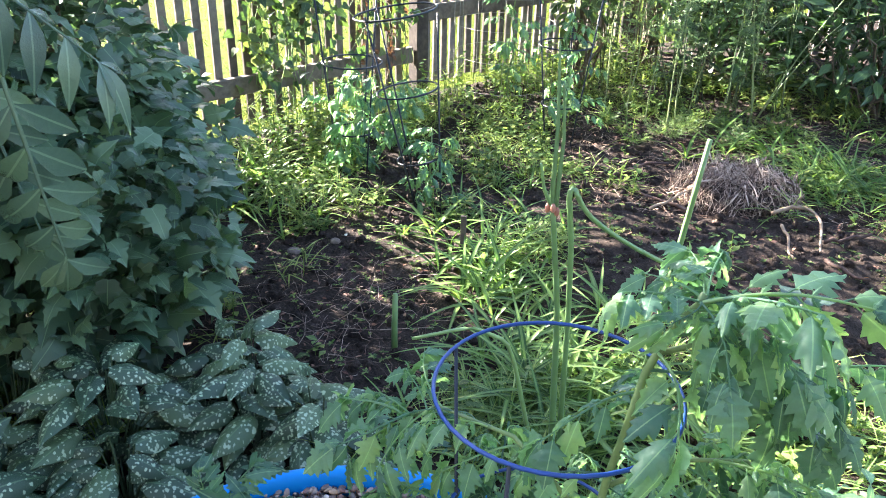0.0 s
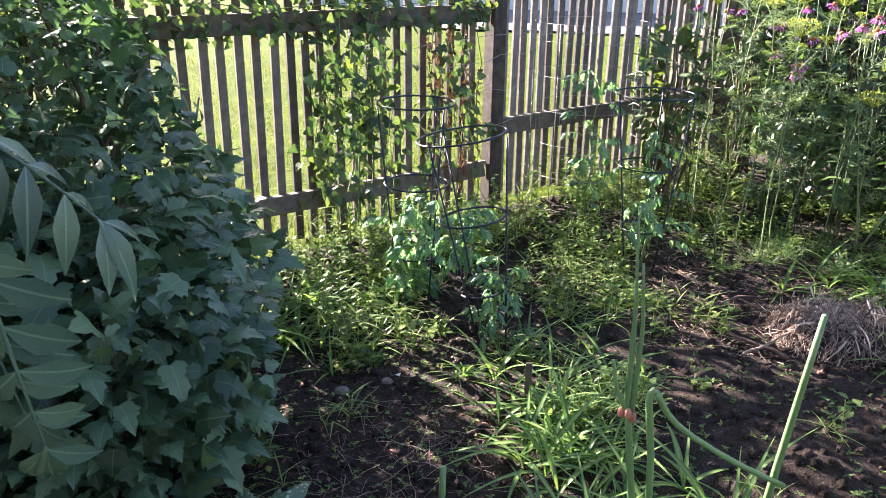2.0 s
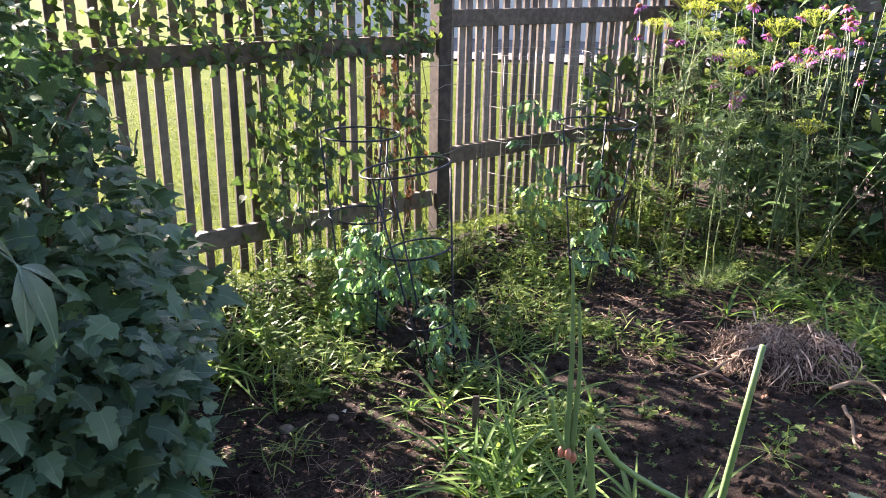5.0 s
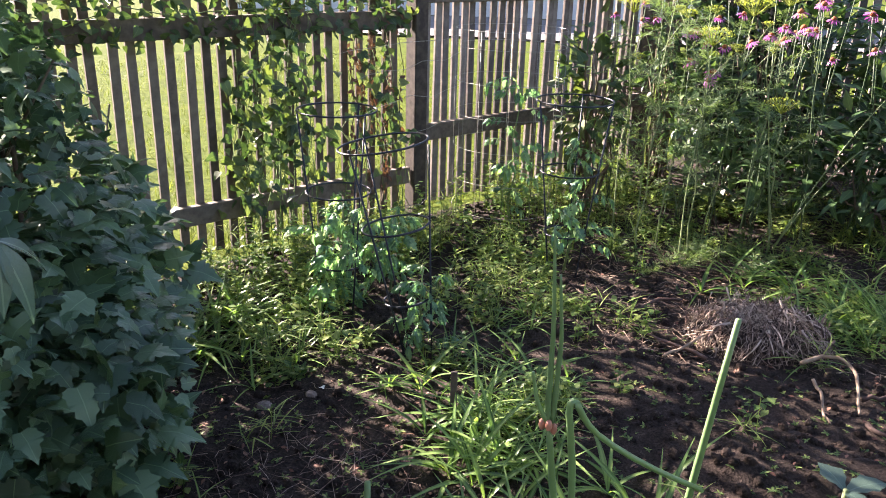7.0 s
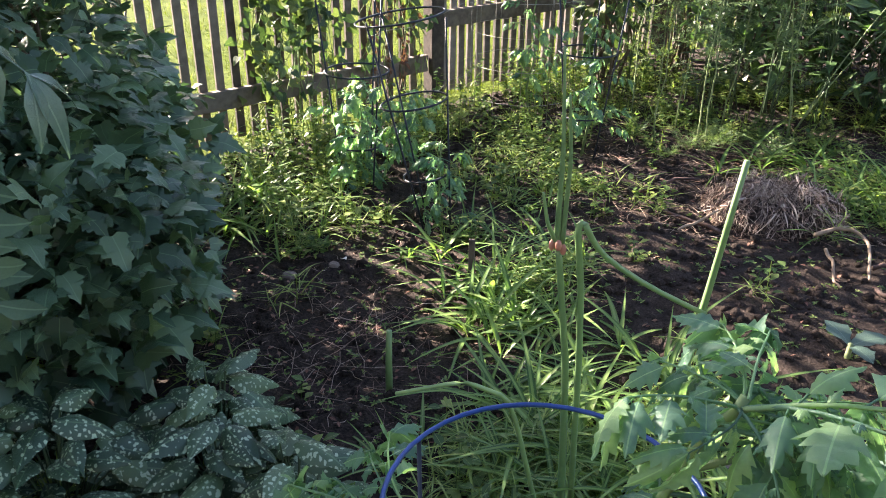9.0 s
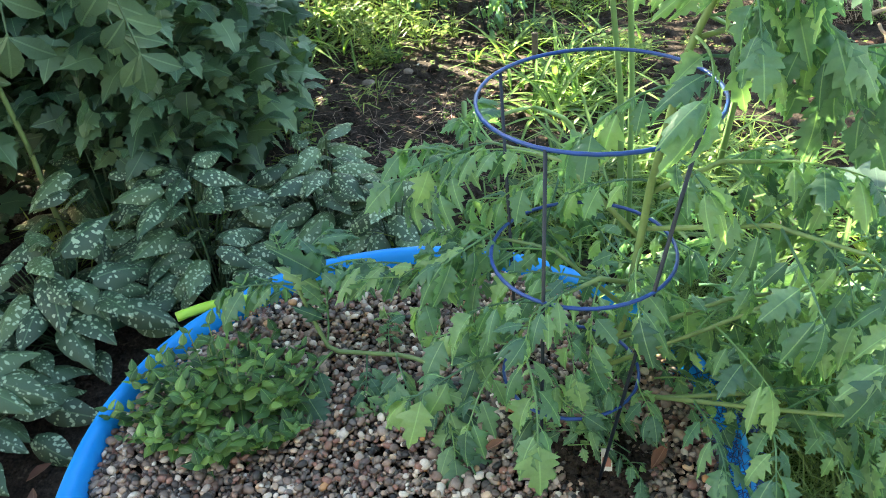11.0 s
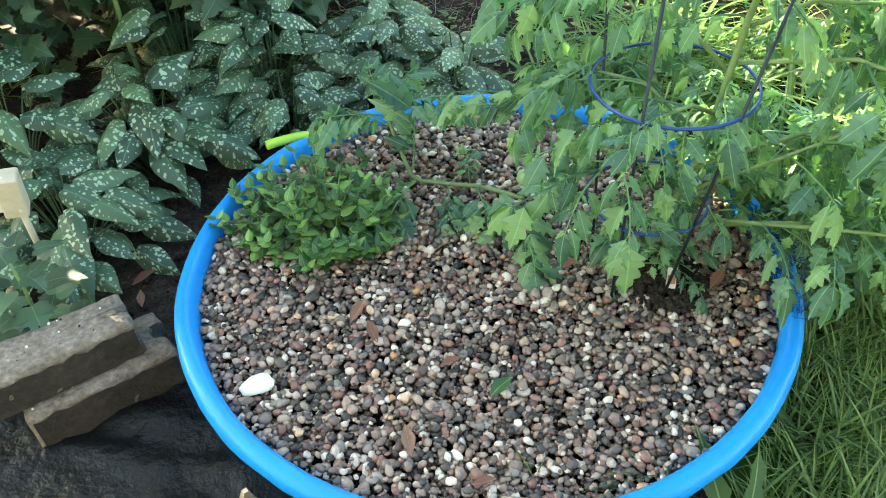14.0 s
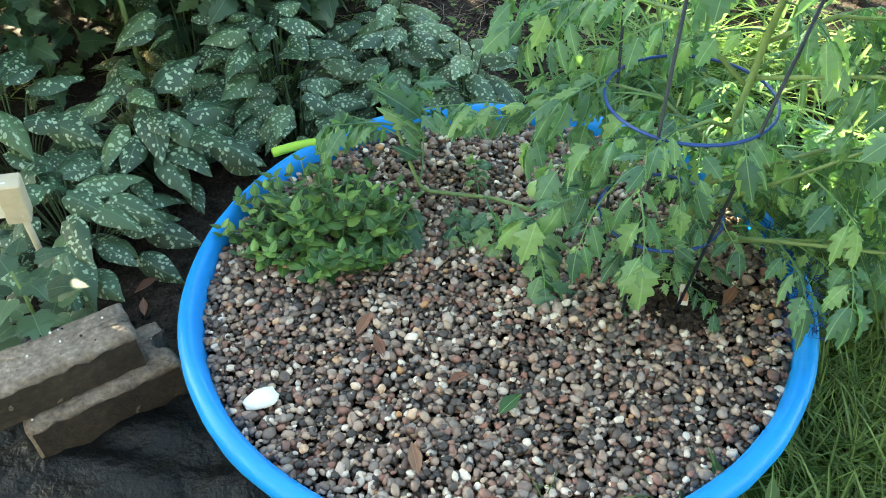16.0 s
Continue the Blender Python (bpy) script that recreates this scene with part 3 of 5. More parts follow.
for k in range(9000):
    r, a = 0.547 * math.sqrt(U(0, 1)), U(0, 6.283)
    m, t = stone_pose(PC[0] + r * math.cos(a), PC[1] + r * math.sin(a), 0.153 + U(0, 0.003), U(0.0045, 0.008))
    b.add(ICO, m, t)
count = 0
for layer in range(2):
    for k in range(7200 if layer == 0 else 7600):
        r, a = 0.547 * math.sqrt(U(0, 1)), U(0, 6.283)
        x, y = PC[0] + r * math.cos(a), PC[1] + r * math.sin(a)
        s = 0.0033 + 0.0064 * U(0, 1) ** 2.1 + (0.0035 if U(0, 1) < 0.05 else 0)
        z = 0.158 + 0.006 * noise.noise(Vector((x * 5, y * 5, 0))) + layer * 0.008 + U(0, 0.009)
        m, t = stone_pose(x, y, z, s)
        if layer == 1 and count < 300 and s > 0.006 and y < 0.05:
            place("pebble", stone_mesh[count % 6], gravel, m, t)
            count += 1
        else:
            b.add(stones[k % 6], m, t)
part("pebbles", b, PEBBLE, gravel, kind="stuff")


# ---- leafy things ----
def leafy(root, name, shape_list, mat, spots, single=0, stuff="foliage"):
    """Leaves at spots (way, up, size, place): the first `single` as pieces, the rest joined."""
    meshes = [Batch().add(s).mesh(name, mat) for s in shape_list]
    b = Batch()
    for i, (way, up, size, at) in enumerate(spots):
        m = frame_of(way, up) * size
        if i < single:
            place(name, meshes[i % len(meshes)], root, m, at)
        else:
            b.add(shape_list[i % len(shape_list)], m, at)
    if b.n:
        part(stuff, b, mat, root, kind="stuff")


# maple-leaved shrub by the pool, standing against the fence
shrub = thing("shrub", (-1.4, 1.76, 0), "large dense shrub with dark green lobed leaves", "shrub")
b = Batch()
spots = []
# last four blobs: unseen crown, added to keep sun off pool, blocks and lawn
BLOBS = [((-1.364, 1.803, 0.624), (0.572, 0.763, 0.7)), ((-1.674, 2.52, 0.675), (0.53, 0.477, 0.795)), ((-1.715, 1.243, 0.736), (0.636, 0.636, 0.901)), ((-1.086, 1.291, 0.409), (0.445, 0.477, 0.477)), ((-1.779, 1.902, 1.496), (0.657, 0.7, 0.795)), ((-1.768, 0.759, 0.716), (0.53, 0.583, 0.848)), ((-1.463, 1.531, 2.095), (0.795, 0.848, 0.551)), ((-2.143, 0.625, 1.006), (0.53, 0.583, 0.901)), ((-2.035, 1.214, 1.559), (0.53, 0.53, 0.53)), ((-2.504, 1.4, 0.84), (0.477, 0.583, 0.848))]
for k in range(30):
    c, r = BLOBS[k % 9]
    end = np.array(c) + np.array(r) * polar(U(0, 6.28), U(-0.2, 1.3)) * 0.85
    part("branch", Batch().tube(wander((-1.5 + U(-0.25, 0.25), 1.8 + U(-0.4, 0.4), -0.02), end, 0.03, 7), 0.011, 0.004, 6), TWIG, shrub)
# extra leaves go to the added crown so that it shades fully
ORDER = (0, 1, 2, 3, 4, 4, 5, 6, 6, 7, 7, 8, 8, 9, 9)
for k in range(27000):
    c, r = BLOBS[ORDER[k % 15]]
    a, e = U(0, 6.283), math.asin(U(-0.75, 1.0))
    out = polar(a, e)
    depth = 1 - 0.6 * U(0, 1) ** 1.6
    p = np.array(c) + np.array(r) * out * depth * (1 + 0.13 * noise.noise(Vector(out * 2.3 + k % 9)))
    edge = -0.8 - 0.517 * (p[1] - 1.87) - 0.6 * max(0.0, p[2] - 0.6 + 0.33 * (p[1] - 1.87)) + 0.12 * noise.noise(Vector(p * 4))
    if p[2] < 1.5 and p[0] > edge:
        continue
    if p[2] < 0.05 or np.dot(p[:2] - FP, FN) < 0.12 or (p[0] > -0.56 and p[2] < 1.4):
        continue
    way = out * np.array((1, 1, 0.3)) + rng.normal(0, 0.6, 3) + np.array((0, 0, -0.2))
    spots.append((way, out * 0.5 + np.array((0, 0, 0.9)) + rng.normal(0, 0.42, 3), (0.042 + 0.066 * U(0, 1) ** 1.6) * (1.08 - 0.4 * min(1.0, max(0.0, p[2] - 0.5))), p))
spots.sort(key=lambda q: -(q[3][0] - q[3][1]))
leafy(shrub, "leaf", [MAPLE, MAPLE2], SHRUB, spots, 300)

# walnut seedling: feathered leaves that hang in at the side
walnut = thing("walnut_sapling", (-1.178, 0.774, 0), "young tree shoot with long feathered leaves of pointed leaflets", "sapling")
b = Batch()
top = np.array((-1.206, 0.743, 1.296))
b.tube(wander((-1.178, 0.774, -0.02), top, 0.01, 8), 0.008, 0.005, 6)
part("stem", b, STEM, walnut)
FEATHER = [compound(5, leaf(0.32, 7, 0.25, 0.4, 0.4), 1.0, 0.34, 0.12, 0.45, 0.85, 0.12) for k in range(3)]
fm = [Batch().add(s).mesh("leaf", WALNUT) for s in FEATHER]
for k, (p0, way, up, ln) in enumerate([((-0.72, 0.589, 1.052), (0.12, 0.02, -1), (0.5, -0.8, 0.35), 0.46), ((-0.836, 0.663, 1.047), (0.25, -0.05, -1), (0.4, -0.8, 0.5), 0.42), ((-0.873, 0.56, 1.121), (-0.1, -0.1, -1), (0.6, -0.7, 0.4), 0.46), ((-0.924, 0.757, 1.251), (0.6, 0.1, -0.4), (0.1, -0.3, 1), 0.42), ((-1.028, 0.701, 1.225), (0.1, -0.7, -0.5), (0.3, -0.3, 1), 0.4), ((-1.184, 0.844, 1.202), (-0.5, 0.6, 0.1), (0, 0, 1), 0.42)]):
    part("leaf_stalk", Batch().tube(arc(top - np.array((0.0, 0.0, 0.1 + 0.03 * k)), p0, 0.06, 6), 0.003, 0.0025, 5), STEM, walnut)
    place("leaf", fm[k % 3], walnut, frame_of(way, up) * ln * 0.92, p0)

# lungwort
LUNGS = [quilted(w, d, f, k, heart=0.06) for k, (w, d, f) in enumerate(((0.52, 0.4, 0.35), (0.58, 0.65, 0.2), (0.5, 0.25, 0.5), (0.56, 0.5, 0.1)))]
lung_mesh = [Batch().add(s).mesh("leaf", LUNG) for s in LUNGS]


def lungwort(x, y, count, spread, size, high):
    root = thing("lungwort", (x, y, lift(x, y)), "low lungwort clump with silver-spotted dark green leaves", "plant", "lungworts beside the pool")
    b = Batch()
    for k in range(count):
        az = k * 2.4 + U(-0.3, 0.3)
        rr = spread * math.sqrt((k + 0.5) / count)
        h = high * (1 - 0.75 * (rr / spread) ** 2) + U(-0.02, 0.04)
        foot = np.array((x + 0.15 * rr * math.cos(az), y + 0.15 * rr * math.sin(az), lift(x, y) - 0.005))
        h = U(0.05, 0.14) if k % 4 == 0 else h
        p = np.array((x + 0.62 * rr * math.cos(az), y + 0.62 * rr * math.sin(az), max(0.06, h)))
        part("stalk", Batch().tube(arc(foot, p, 0.03, 5), 0.0026, 0.0018, 4, False), DARKSTEM, root)
        way = polar(az + rng.normal(0, 0.5), U(-0.25, 0.5) - 0.3 * rr / spread)
        place("leaf", lung_mesh[k % 4], root, frame_of(way, (0.15 + rng.normal(0, 0.3), -0.3 + rng.normal(0, 0.3), 1)) * size * U(0.65, 1.15), p)


for x, y, c, sp, sz, h in [(-0.24, 0.8, 40, 0.2, 0.11, 0.22), (-0.5, 1.03, 40, 0.24, 0.115, 0.24), (-0.974, 0.43, 60, 0.3, 0.125, 0.26), (-1.006, 0.085, 48, 0.26, 0.125, 0.22), (-0.778, 0.779, 60, 0.3, 0.125, 0.28), (-0.441, 0.897, 54, 0.27, 0.12, 0.24), (-1.306, 0.319, 44, 0.3, 0.13, 0.28), (-1.067, 0.834, 44, 0.3, 0.125, 0.3), (-0.662, 0.608, 30, 0.2, 0.11, 0.18)]:
    lungwort(x, y, c, sp, sz, h)

# ---- tomato plants and their cages ----
TLEAF = [tomato_leaf(3, (0.3, 0.55, 0.8, 0.45)[k], k) for k in range(4)]
tom_mesh = [Batch().add(s).mesh("leaf", TOMATO) for s in TLEAF]


def tomato_leaves(root, spots):
    for k, (way, size, at) in enumerate(spots):
        place("leaf", tom_mesh[k % 4], root, frame_of(way, (rng.normal(0, 0.45), rng.normal(0, 0.45) - 0.15, 1)) * size * np.array((U(0.8, 1.15), 1, 1)), at)


def along(line, u):
    line = np.array(line)
    s = u * (len(line) - 1)
    i = min(int(s), len(line) - 2)
    return line[i] + (line[i + 1] - line[i]) * (s - i)


tomato = thing("tomato_plant", (0.32, 0.1, 0.16), "tall leafy tomato plant growing through a blue cage", "tomato plant", "tomato plants")
MAIN = [(0.285, 0.07, 0.15), (0.295, 0.085, 0.3), (0.322, 0.1, 0.45), (0.34, 0.1, 0.56), (0.352, 0.1, 0.72), (0.374, 0.1, 0.86), (0.403, 0.1, 0.93), (0.42, 0.095, 0.96), (0.428, 0.09, 0.975)]
SIDE = [[(0.325, 0.1, 0.45), (0.21, 0.14, 0.53), (0.106, 0.16, 0.54), (0.02, 0.15, 0.47)],
        [(0.34, 0.1, 0.58), (0.22, 0.19, 0.66), (0.1, 0.25, 0.66), (0.05, 0.26, 0.62)],
        [(0.3, 0.09, 0.34), (0.44, 0.05, 0.46), (0.545, 0.03, 0.55), (0.61, 0.03, 0.6)],
        [(0.295, 0.08, 0.27), (0.456, 0.06, 0.315), (0.613, 0.08, 0.32), (0.746, 0.12, 0.26)],
        [(0.345, 0.1, 0.66), (0.44, 0.12, 0.7), (0.54, 0.14, 0.69), (0.63, 0.14, 0.6)],
        [(0.295, 0.08, 0.29), (0.5, -0.03, 0.386), (0.64, -0.05, 0.4), (0.73, -0.03, 0.35)],
        [(0.345, 0.1, 0.6), (0.5, 0.04, 0.65), (0.62, 0.02, 0.62), (0.7, 0.02, 0.52)],
        [(0.315, 0.09, 0.4), (0.474, 0.11, 0.47), (0.593, 0.13, 0.48), (0.69, 0.13, 0.4)],
        [(0.38, 0.1, 0.88), (0.47, 0.12, 0.9), (0.56, 0.13, 0.85)],
        [(0.34, 0.1, 0.5), (0.28, 0.03, 0.56), (0.2, -0.01, 0.54), (0.15, -0.03, 0.46)]]
b = Batch().tube([along(MAIN, u) + rng.normal(0, 0.003, 3) for u in np.linspace(0, 1, 14)], 0.007, 0.0045, 8)
part("stem", b, STEM, tomato, "thick hairy green main stem")
spots = []
for line in SIDE:
    part("side_shoot", Batch().tube(line, 0.0042, 0.002, 6), STEM, tomato)
    d = np.array(line[-1]) - np.array(line[0])
    base_az = math.atan2(d[1], d[0])
    for k in range(12):
        u = 0.22 + 0.78 * k / 11
        spots.append((polar(base_az + (1 if k % 2 else -1) * U(0.3, 1.3), U(-0.4, 0.4)), U(0.1, 0.17), along(line, u)))
    spots.append((polar(base_az, 0.1), 0.18, np.array(line[-1])))
for k in range(18):
    u = 0.3 + 0.7 * k / 17
    az = k * 2.3 if u < 0.6 else U(-1.6, 2.0)
    spots.append((polar(az, U(-0.1, 0.5)), U(0.12, 0.2), along(MAIN, u)))
for k in range(9):
    spots.append((polar(k * 2.4, U(-0.2, 0.35)), U(0.1, 0.16), np.array((0.425, 0.09, 0.965))))
for k in range(34):
    spots.append((polar(k * 2.4, U(-0.2, 0.7)), U(0.05, 0.12), np.array((0.27 + U(-0.09, 0.08), 0.07 + U(-0.06, 0.06), U(0.18, 0.36)))))
for k in range(64):
    spots.append((polar(U(-0.8, 2.2), U(-0.5, 0.3)), U(0.1, 0.17), np.array((U(0.3, 0.6), U(0.13, 0.48), U(0.22, 0.4)))))
for k in range(9):
    spots.append((polar(U(1.2, 4.8), U(-0.6, 0.2)), U(0.13, 0.18), np.array((U(0.08, 0.22), U(0.14, 0.32), U(0.4, 0.62)))))
tomato_leaves(tomato, spots)
soilspot = Batch()
for k in range(420):
    a, r = U(0, 6.28), 0.085 * math.sqrt(U(0, 1))
    s = U(0.003, 0.009)
    soilspot.add(ICO, spin() * s, (0.295 + r * math.cos(a), 0.04 + r * math.sin(a), 0.168 + 0.014 * (1 - r / 0.085)))
tagged(part("potting_soil", soilspot, SOIL), "dark brown soil heaped round the tomato stem", "soil", kind="stuff")

shoot = thing("tomato_shoot", (-0.2, 0.26, 0.165), "pale green tomato shoot bent along the pebbles", "tomato plant", "tomato plants")
LOW = [(0.008, 0.181, 0.222), (-0.08, 0.236, 0.199), (-0.155, 0.239, 0.196), (-0.234, 0.238, 0.198), (-0.259, 0.254, 0.246), (-0.284, 0.273, 0.304), (-0.3, 0.283, 0.343)]
part("stem", Batch().tube([along(LOW, u) for u in np.linspace(0, 1, 16)], 0.0048, 0.0042, 8), STEM, shoot)
FROND = [tomato_leaf(4, 0.25, k + 1) for k in range(2)]
frond_mesh = [Batch().add(q).mesh("leaf", TOMATO) for q in FROND]
for k, (p0, way, ln) in enumerate([((-0.3, 0.283, 0.343), (0.75, 0.25, 0.15), 0.2), ((-0.3, 0.283, 0.343), (0.3, 0.6, 0.4), 0.15), ((-0.293, 0.278, 0.324), (-0.95, -0.05, 0.05), 0.2), ((-0.287, 0.273, 0.304), (-0.8, 0.35, 0.15), 0.16), ((-0.3, 0.283, 0.343), (-0.3, 0.3, 0.7), 0.12), ((-0.242, 0.245, 0.217), (0.1, 0.35, 0.9), 0.2), ((-0.226, 0.235, 0.198), (-0.3, -0.9, -0.02), 0.22), ((-0.155, 0.237, 0.196), (0.1, -0.9, 0.0), 0.16), ((-0.095, 0.234, 0.203), (0.35, -0.9, 0.0), 0.18), ((-0.115, 0.238, 0.202), (-0.1, 0.8, 0.3), 0.12), ((-0.033, 0.21, 0.213), (0.4, -0.9, 0.1), 0.2), ((0.012, 0.122, 0.199), (0.3, -0.95, 0.05), 0.18)]):
    place("leaf", frond_mesh[k % 2], shoot, frame_of(way, (rng.normal(0, 0.25), rng.normal(0, 0.25) - 0.2, 1)) * ln * 0.92, p0)


def leafy_weed(x, y, h, stems):
    root = thing("leafy_weed", (x, y, lift(x, y)), "upright leafy green weed beside the pool", "weed", "weeds beside the pool")
    spots = []
    for k in range(stems):
        foot = np.array((x + U(-0.05, 0.05), y + U(-0.05, 0.05), lift(x, y) - 0.01))
        tip = np.array((foot[0] + rng.normal(0, 0.06), foot[1] + rng.normal(0, 0.06), h * U(0.6, 1.1)))
        line = wander(foot, tip, 0.008, 6)
        part("stalk", Batch().tube(line, 0.0032, 0.0018, 5), PALESTEM, root)
        for node in range(8):
            u = 0.2 + 0.8 * node / 7
            for side in (0, math.pi):
                spots.append((polar(node * 1.57 + side + k, U(-0.1, 0.5)), np.array((0, 0, 1.0)) + rng.normal(0, 0.25, 3), U(0.05, 0.095) * (1.25 - 0.6 * u), along(line, u)))
    leafy(root, "leaf", [leaf(0.46, 6, 0.25, 0.4, 0.4, 0.012, 0.08), leaf(0.4, 6, -0.2, 0.55, 0.38, 0.015, 0.1)], TOMATO, spots, 24)


for x, y, h, n in [(0.756, 0.296, 0.3, 5), (0.878, 0.437, 0.34, 5), (0.98, 0.6, 0.32, 5), (0.793, 0.586, 0.26, 4), (0.691, 0.467, 0.24, 4), (1.106, 0.52, 0.3, 5), (0.921, 0.264, 0.22, 4)]:
    leafy_weed(x, y, h, n)
fruit = part("fruit", Batch().add(ICO2, np.diag((0.022, 0.022, 0.019)), (0.011, 0.213, 0.25)), GREENFRUIT, tomato, "unripe green tomato")


def cage(name, c, rings, legs, wire, label, w=0.0028, lean=(0, 0), foot=0.0):
    root = thing(name, (c[0], c[1], foot), label, "tomato cage", "tomato cages")
    lean = np.array((*lean, 0.0))
    for z, r in rings:
        o = np.array((c[0], c[1], 0)) + lean * z
        part("ring", Batch().ring((o[0], o[1], z), r, w, (lean[0], lean[1], 1) if abs(lean[0]) > 0.12 else (0, 0, 1), n=40), wire, root)
    (z0, r0), (z1, r1) = rings[0], rings[-1]
    for a in legs:
        pts = []
        for z in (foot - 0.02, z0, z1):
            r = r0 + (r1 - r0) * (z - z0) / (z1 - z0)
            o = np.array((c[0], c[1], 0)) + lean * z
            pts.append((o[0] + r * math.cos(a), o[1] + r * math.sin(a), z))
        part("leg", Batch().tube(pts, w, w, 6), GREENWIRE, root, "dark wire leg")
    return root


cage("tomato_cage", (0.219, 0.035), [(0.336, 0.108), (0.553, 0.137), (0.79, 0.167)], (-1.95, 2.6, -0.75), WIRE, "blue wire tomato cage standing in the pebbles", 0.003, (0.066, 0.13), 0.16)
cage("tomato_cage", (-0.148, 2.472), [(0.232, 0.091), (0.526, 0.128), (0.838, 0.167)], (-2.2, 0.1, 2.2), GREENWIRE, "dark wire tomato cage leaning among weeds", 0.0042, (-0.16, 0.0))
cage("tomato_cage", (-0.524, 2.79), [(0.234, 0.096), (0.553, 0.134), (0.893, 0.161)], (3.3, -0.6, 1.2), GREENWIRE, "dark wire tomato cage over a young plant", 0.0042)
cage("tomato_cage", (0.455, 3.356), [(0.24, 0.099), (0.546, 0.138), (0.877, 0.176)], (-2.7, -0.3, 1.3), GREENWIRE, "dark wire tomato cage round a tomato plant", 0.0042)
wc = thing("wire_cylinder", (0.138, 4.115, 0), "round cage of thin galvanised fence wire", "wire cage")
for z in (0.135, 0.314, 0.494, 0.673, 0.852, 1.032, 1.122):
    part("hoop", Batch().ring((0.138, 4.115, z), 0.3, 0.0013, n=36, sides=4), RUST, wc)
for k in range(12):
    a = k * math.pi / 6
    part("upright", Batch().tube([(0.138 + 0.3 * math.cos(a), 4.115 + 0.3 * math.sin(a), z) for z in (0, 0.55, 1.122)], 0.0012, 0.0012, 4), RUST, wc)

for z0, z1, e in ((1.0, 0.94, -0.42), (0.92, 0.82, -0.36), (0.76, 0.68, -0.3), (0.6, 0.52, -0.34), (0.28, 0.2, -0.2)):
    part("loose_wire", Batch().tube(wander((-0.122, 3.931, z0 * 1.1), (e - 0.25, 3.391, z1 * 1.1), 0.012, 7), 0.0012, 0.0012, 4), RUST, wc, "bent loose end of fence wire")


def bushy_tomato(x, y, h, r, n, size):
    root = thing("tomato_plant", (x, y, lift(x, y)), "young tomato plant growing in a wire cage", "tomato plant", "tomato plants")
    line = wander((x, y, lift(x, y) - 0.01), (x + U(-0.05, 0.05), y, h), 0.015, 6)
    part("stem", Batch().tube(line, 0.007, 0.003, 6), STEM, root)
    tomato_leaves(root, [(polar(k * 2.4, U(-0.3, 0.6)), size * U(0.8, 1.3), along(line, 0.2 + 0.8 * k / n) + np.array((U(-r, r), U(-r, r), 0)) * 0.4) for k in range(n)])


bushy_tomato(-0.161, 2.507, 0.36, 0.14, 15, 0.123)
bushy_tomato(-0.549, 2.836, 0.5, 0.26, 37, 0.131)
bushy_tomato(0.464, 3.389, 0.7, 0.2, 24, 0.123)
bushy_tomato(0.193, 3.921, 0.95, 0.2, 19, 0.131)
bushy_tomato(-0.349, 3.039, 0.4, 0.25, 25, 0.123)

# mint in the pool
mint = thing("mint_clump", (-0.402, 0.092, 0.16), "bushy bright green mint clump rooted in the pebbles", "herb")
b = Batch()
spots = []
for k in range(64):
    a, r = U(0, 6.28), 0.19 * math.sqrt(U(0, 1))
    foot = np.array((-0.402 + 0.6 * r * math.cos(a), 0.092 + 0.6 * r * math.sin(a), 0.155))
    tip = np.array((-0.402 + 1.15 * r * math.cos(a), 0.092 + 0.9 * r * math.sin(a), 0.19 + U(0.02, 0.13) * (1.5 - r / 0.16)))
    part("stalk", Batch().tube(arc(foot, tip, 0.01, 4), 0.0018, 0.0012, 4, False), STEM, mint)
    for node in range(5):
        u = 0.2 + 0.8 * node / 4
        for pair in range(2):
            az = node * 1.57 + pair * 3.14 + k
            spots.append((polar(az, 0.15 + 0.7 * u), np.array((0, 0, 1.0)), U(0.026, 0.046) * (1.15 - 0.5 * u), foot + (tip - foot) * u))
leafy(mint, "leaf", [quilted(0.72, 0.3, 0.3, 3, 5), quilted(0.66, 0.5, 0.1, 5, 5)], HERB, spots, 60)

# ---- onions ----
onion = thing("onion_plant", (0.348, 0.875, 0), "tall walking onion with hollow green stalks and red bulbils", "onion", "onions")
for pts, r0, r1 in [([(0.348, 0.875, -0.01), (0.322, 0.826, 0.496), (0.289, 0.794, 0.761)], 0.013, 0.009), ([(0.285, 0.793, 0.761), (0.284, 0.793, 0.943), (0.274, 0.801, 1.11)], 0.009, 0.003), ([(0.294, 0.795, 0.77), (0.298, 0.795, 0.924), (0.288, 0.794, 1.035)], 0.008, 0.003), ([(0.289, 0.794, 0.761), (0.266, 0.781, 0.815), (0.256, 0.78, 0.87)], 0.007, 0.004), ([(0.366, 0.878, -0.01), (0.341, 0.811, 0.67), (0.317, 0.798, 0.796), (0.327, 0.8, 0.818), (0.341, 0.802, 0.786), (0.369, 0.815, 0.74), (0.463, 0.848, 0.665), (0.578, 0.883, 0.598)], 0.01, 0.008), ([(0.311, 0.87, -0.01), (0.221, 0.811, 0.416), (0.131, 0.779, 0.473), (-0.003, 0.777, 0.432)], 0.009, 0.006)]:
    p = np.array(pts)
    u = np.linspace(0, len(p) - 1, 18)
    fine = np.stack([np.interp(u, range(len(p)), p[:, k]) for k in range(3)], 1)
    fine[1:-1] = (fine[:-2] + fine[1:-1] * 2 + fine[2:]) / 4
    part("stalk", Batch().tube(fine, r0 * 0.68, r1 * 0.62, 8), ONION, onion)
for k in range(4):
    part("bulbil", Batch().add(ICO2, np.diag((0.006, 0.006, 0.011)), (0.287 + 0.01 * math.cos(k * 1.6), 0.79 + 0.01 * math.sin(k * 1.6), 0.761 + 0.004 * k)), REDSKIN, onion)
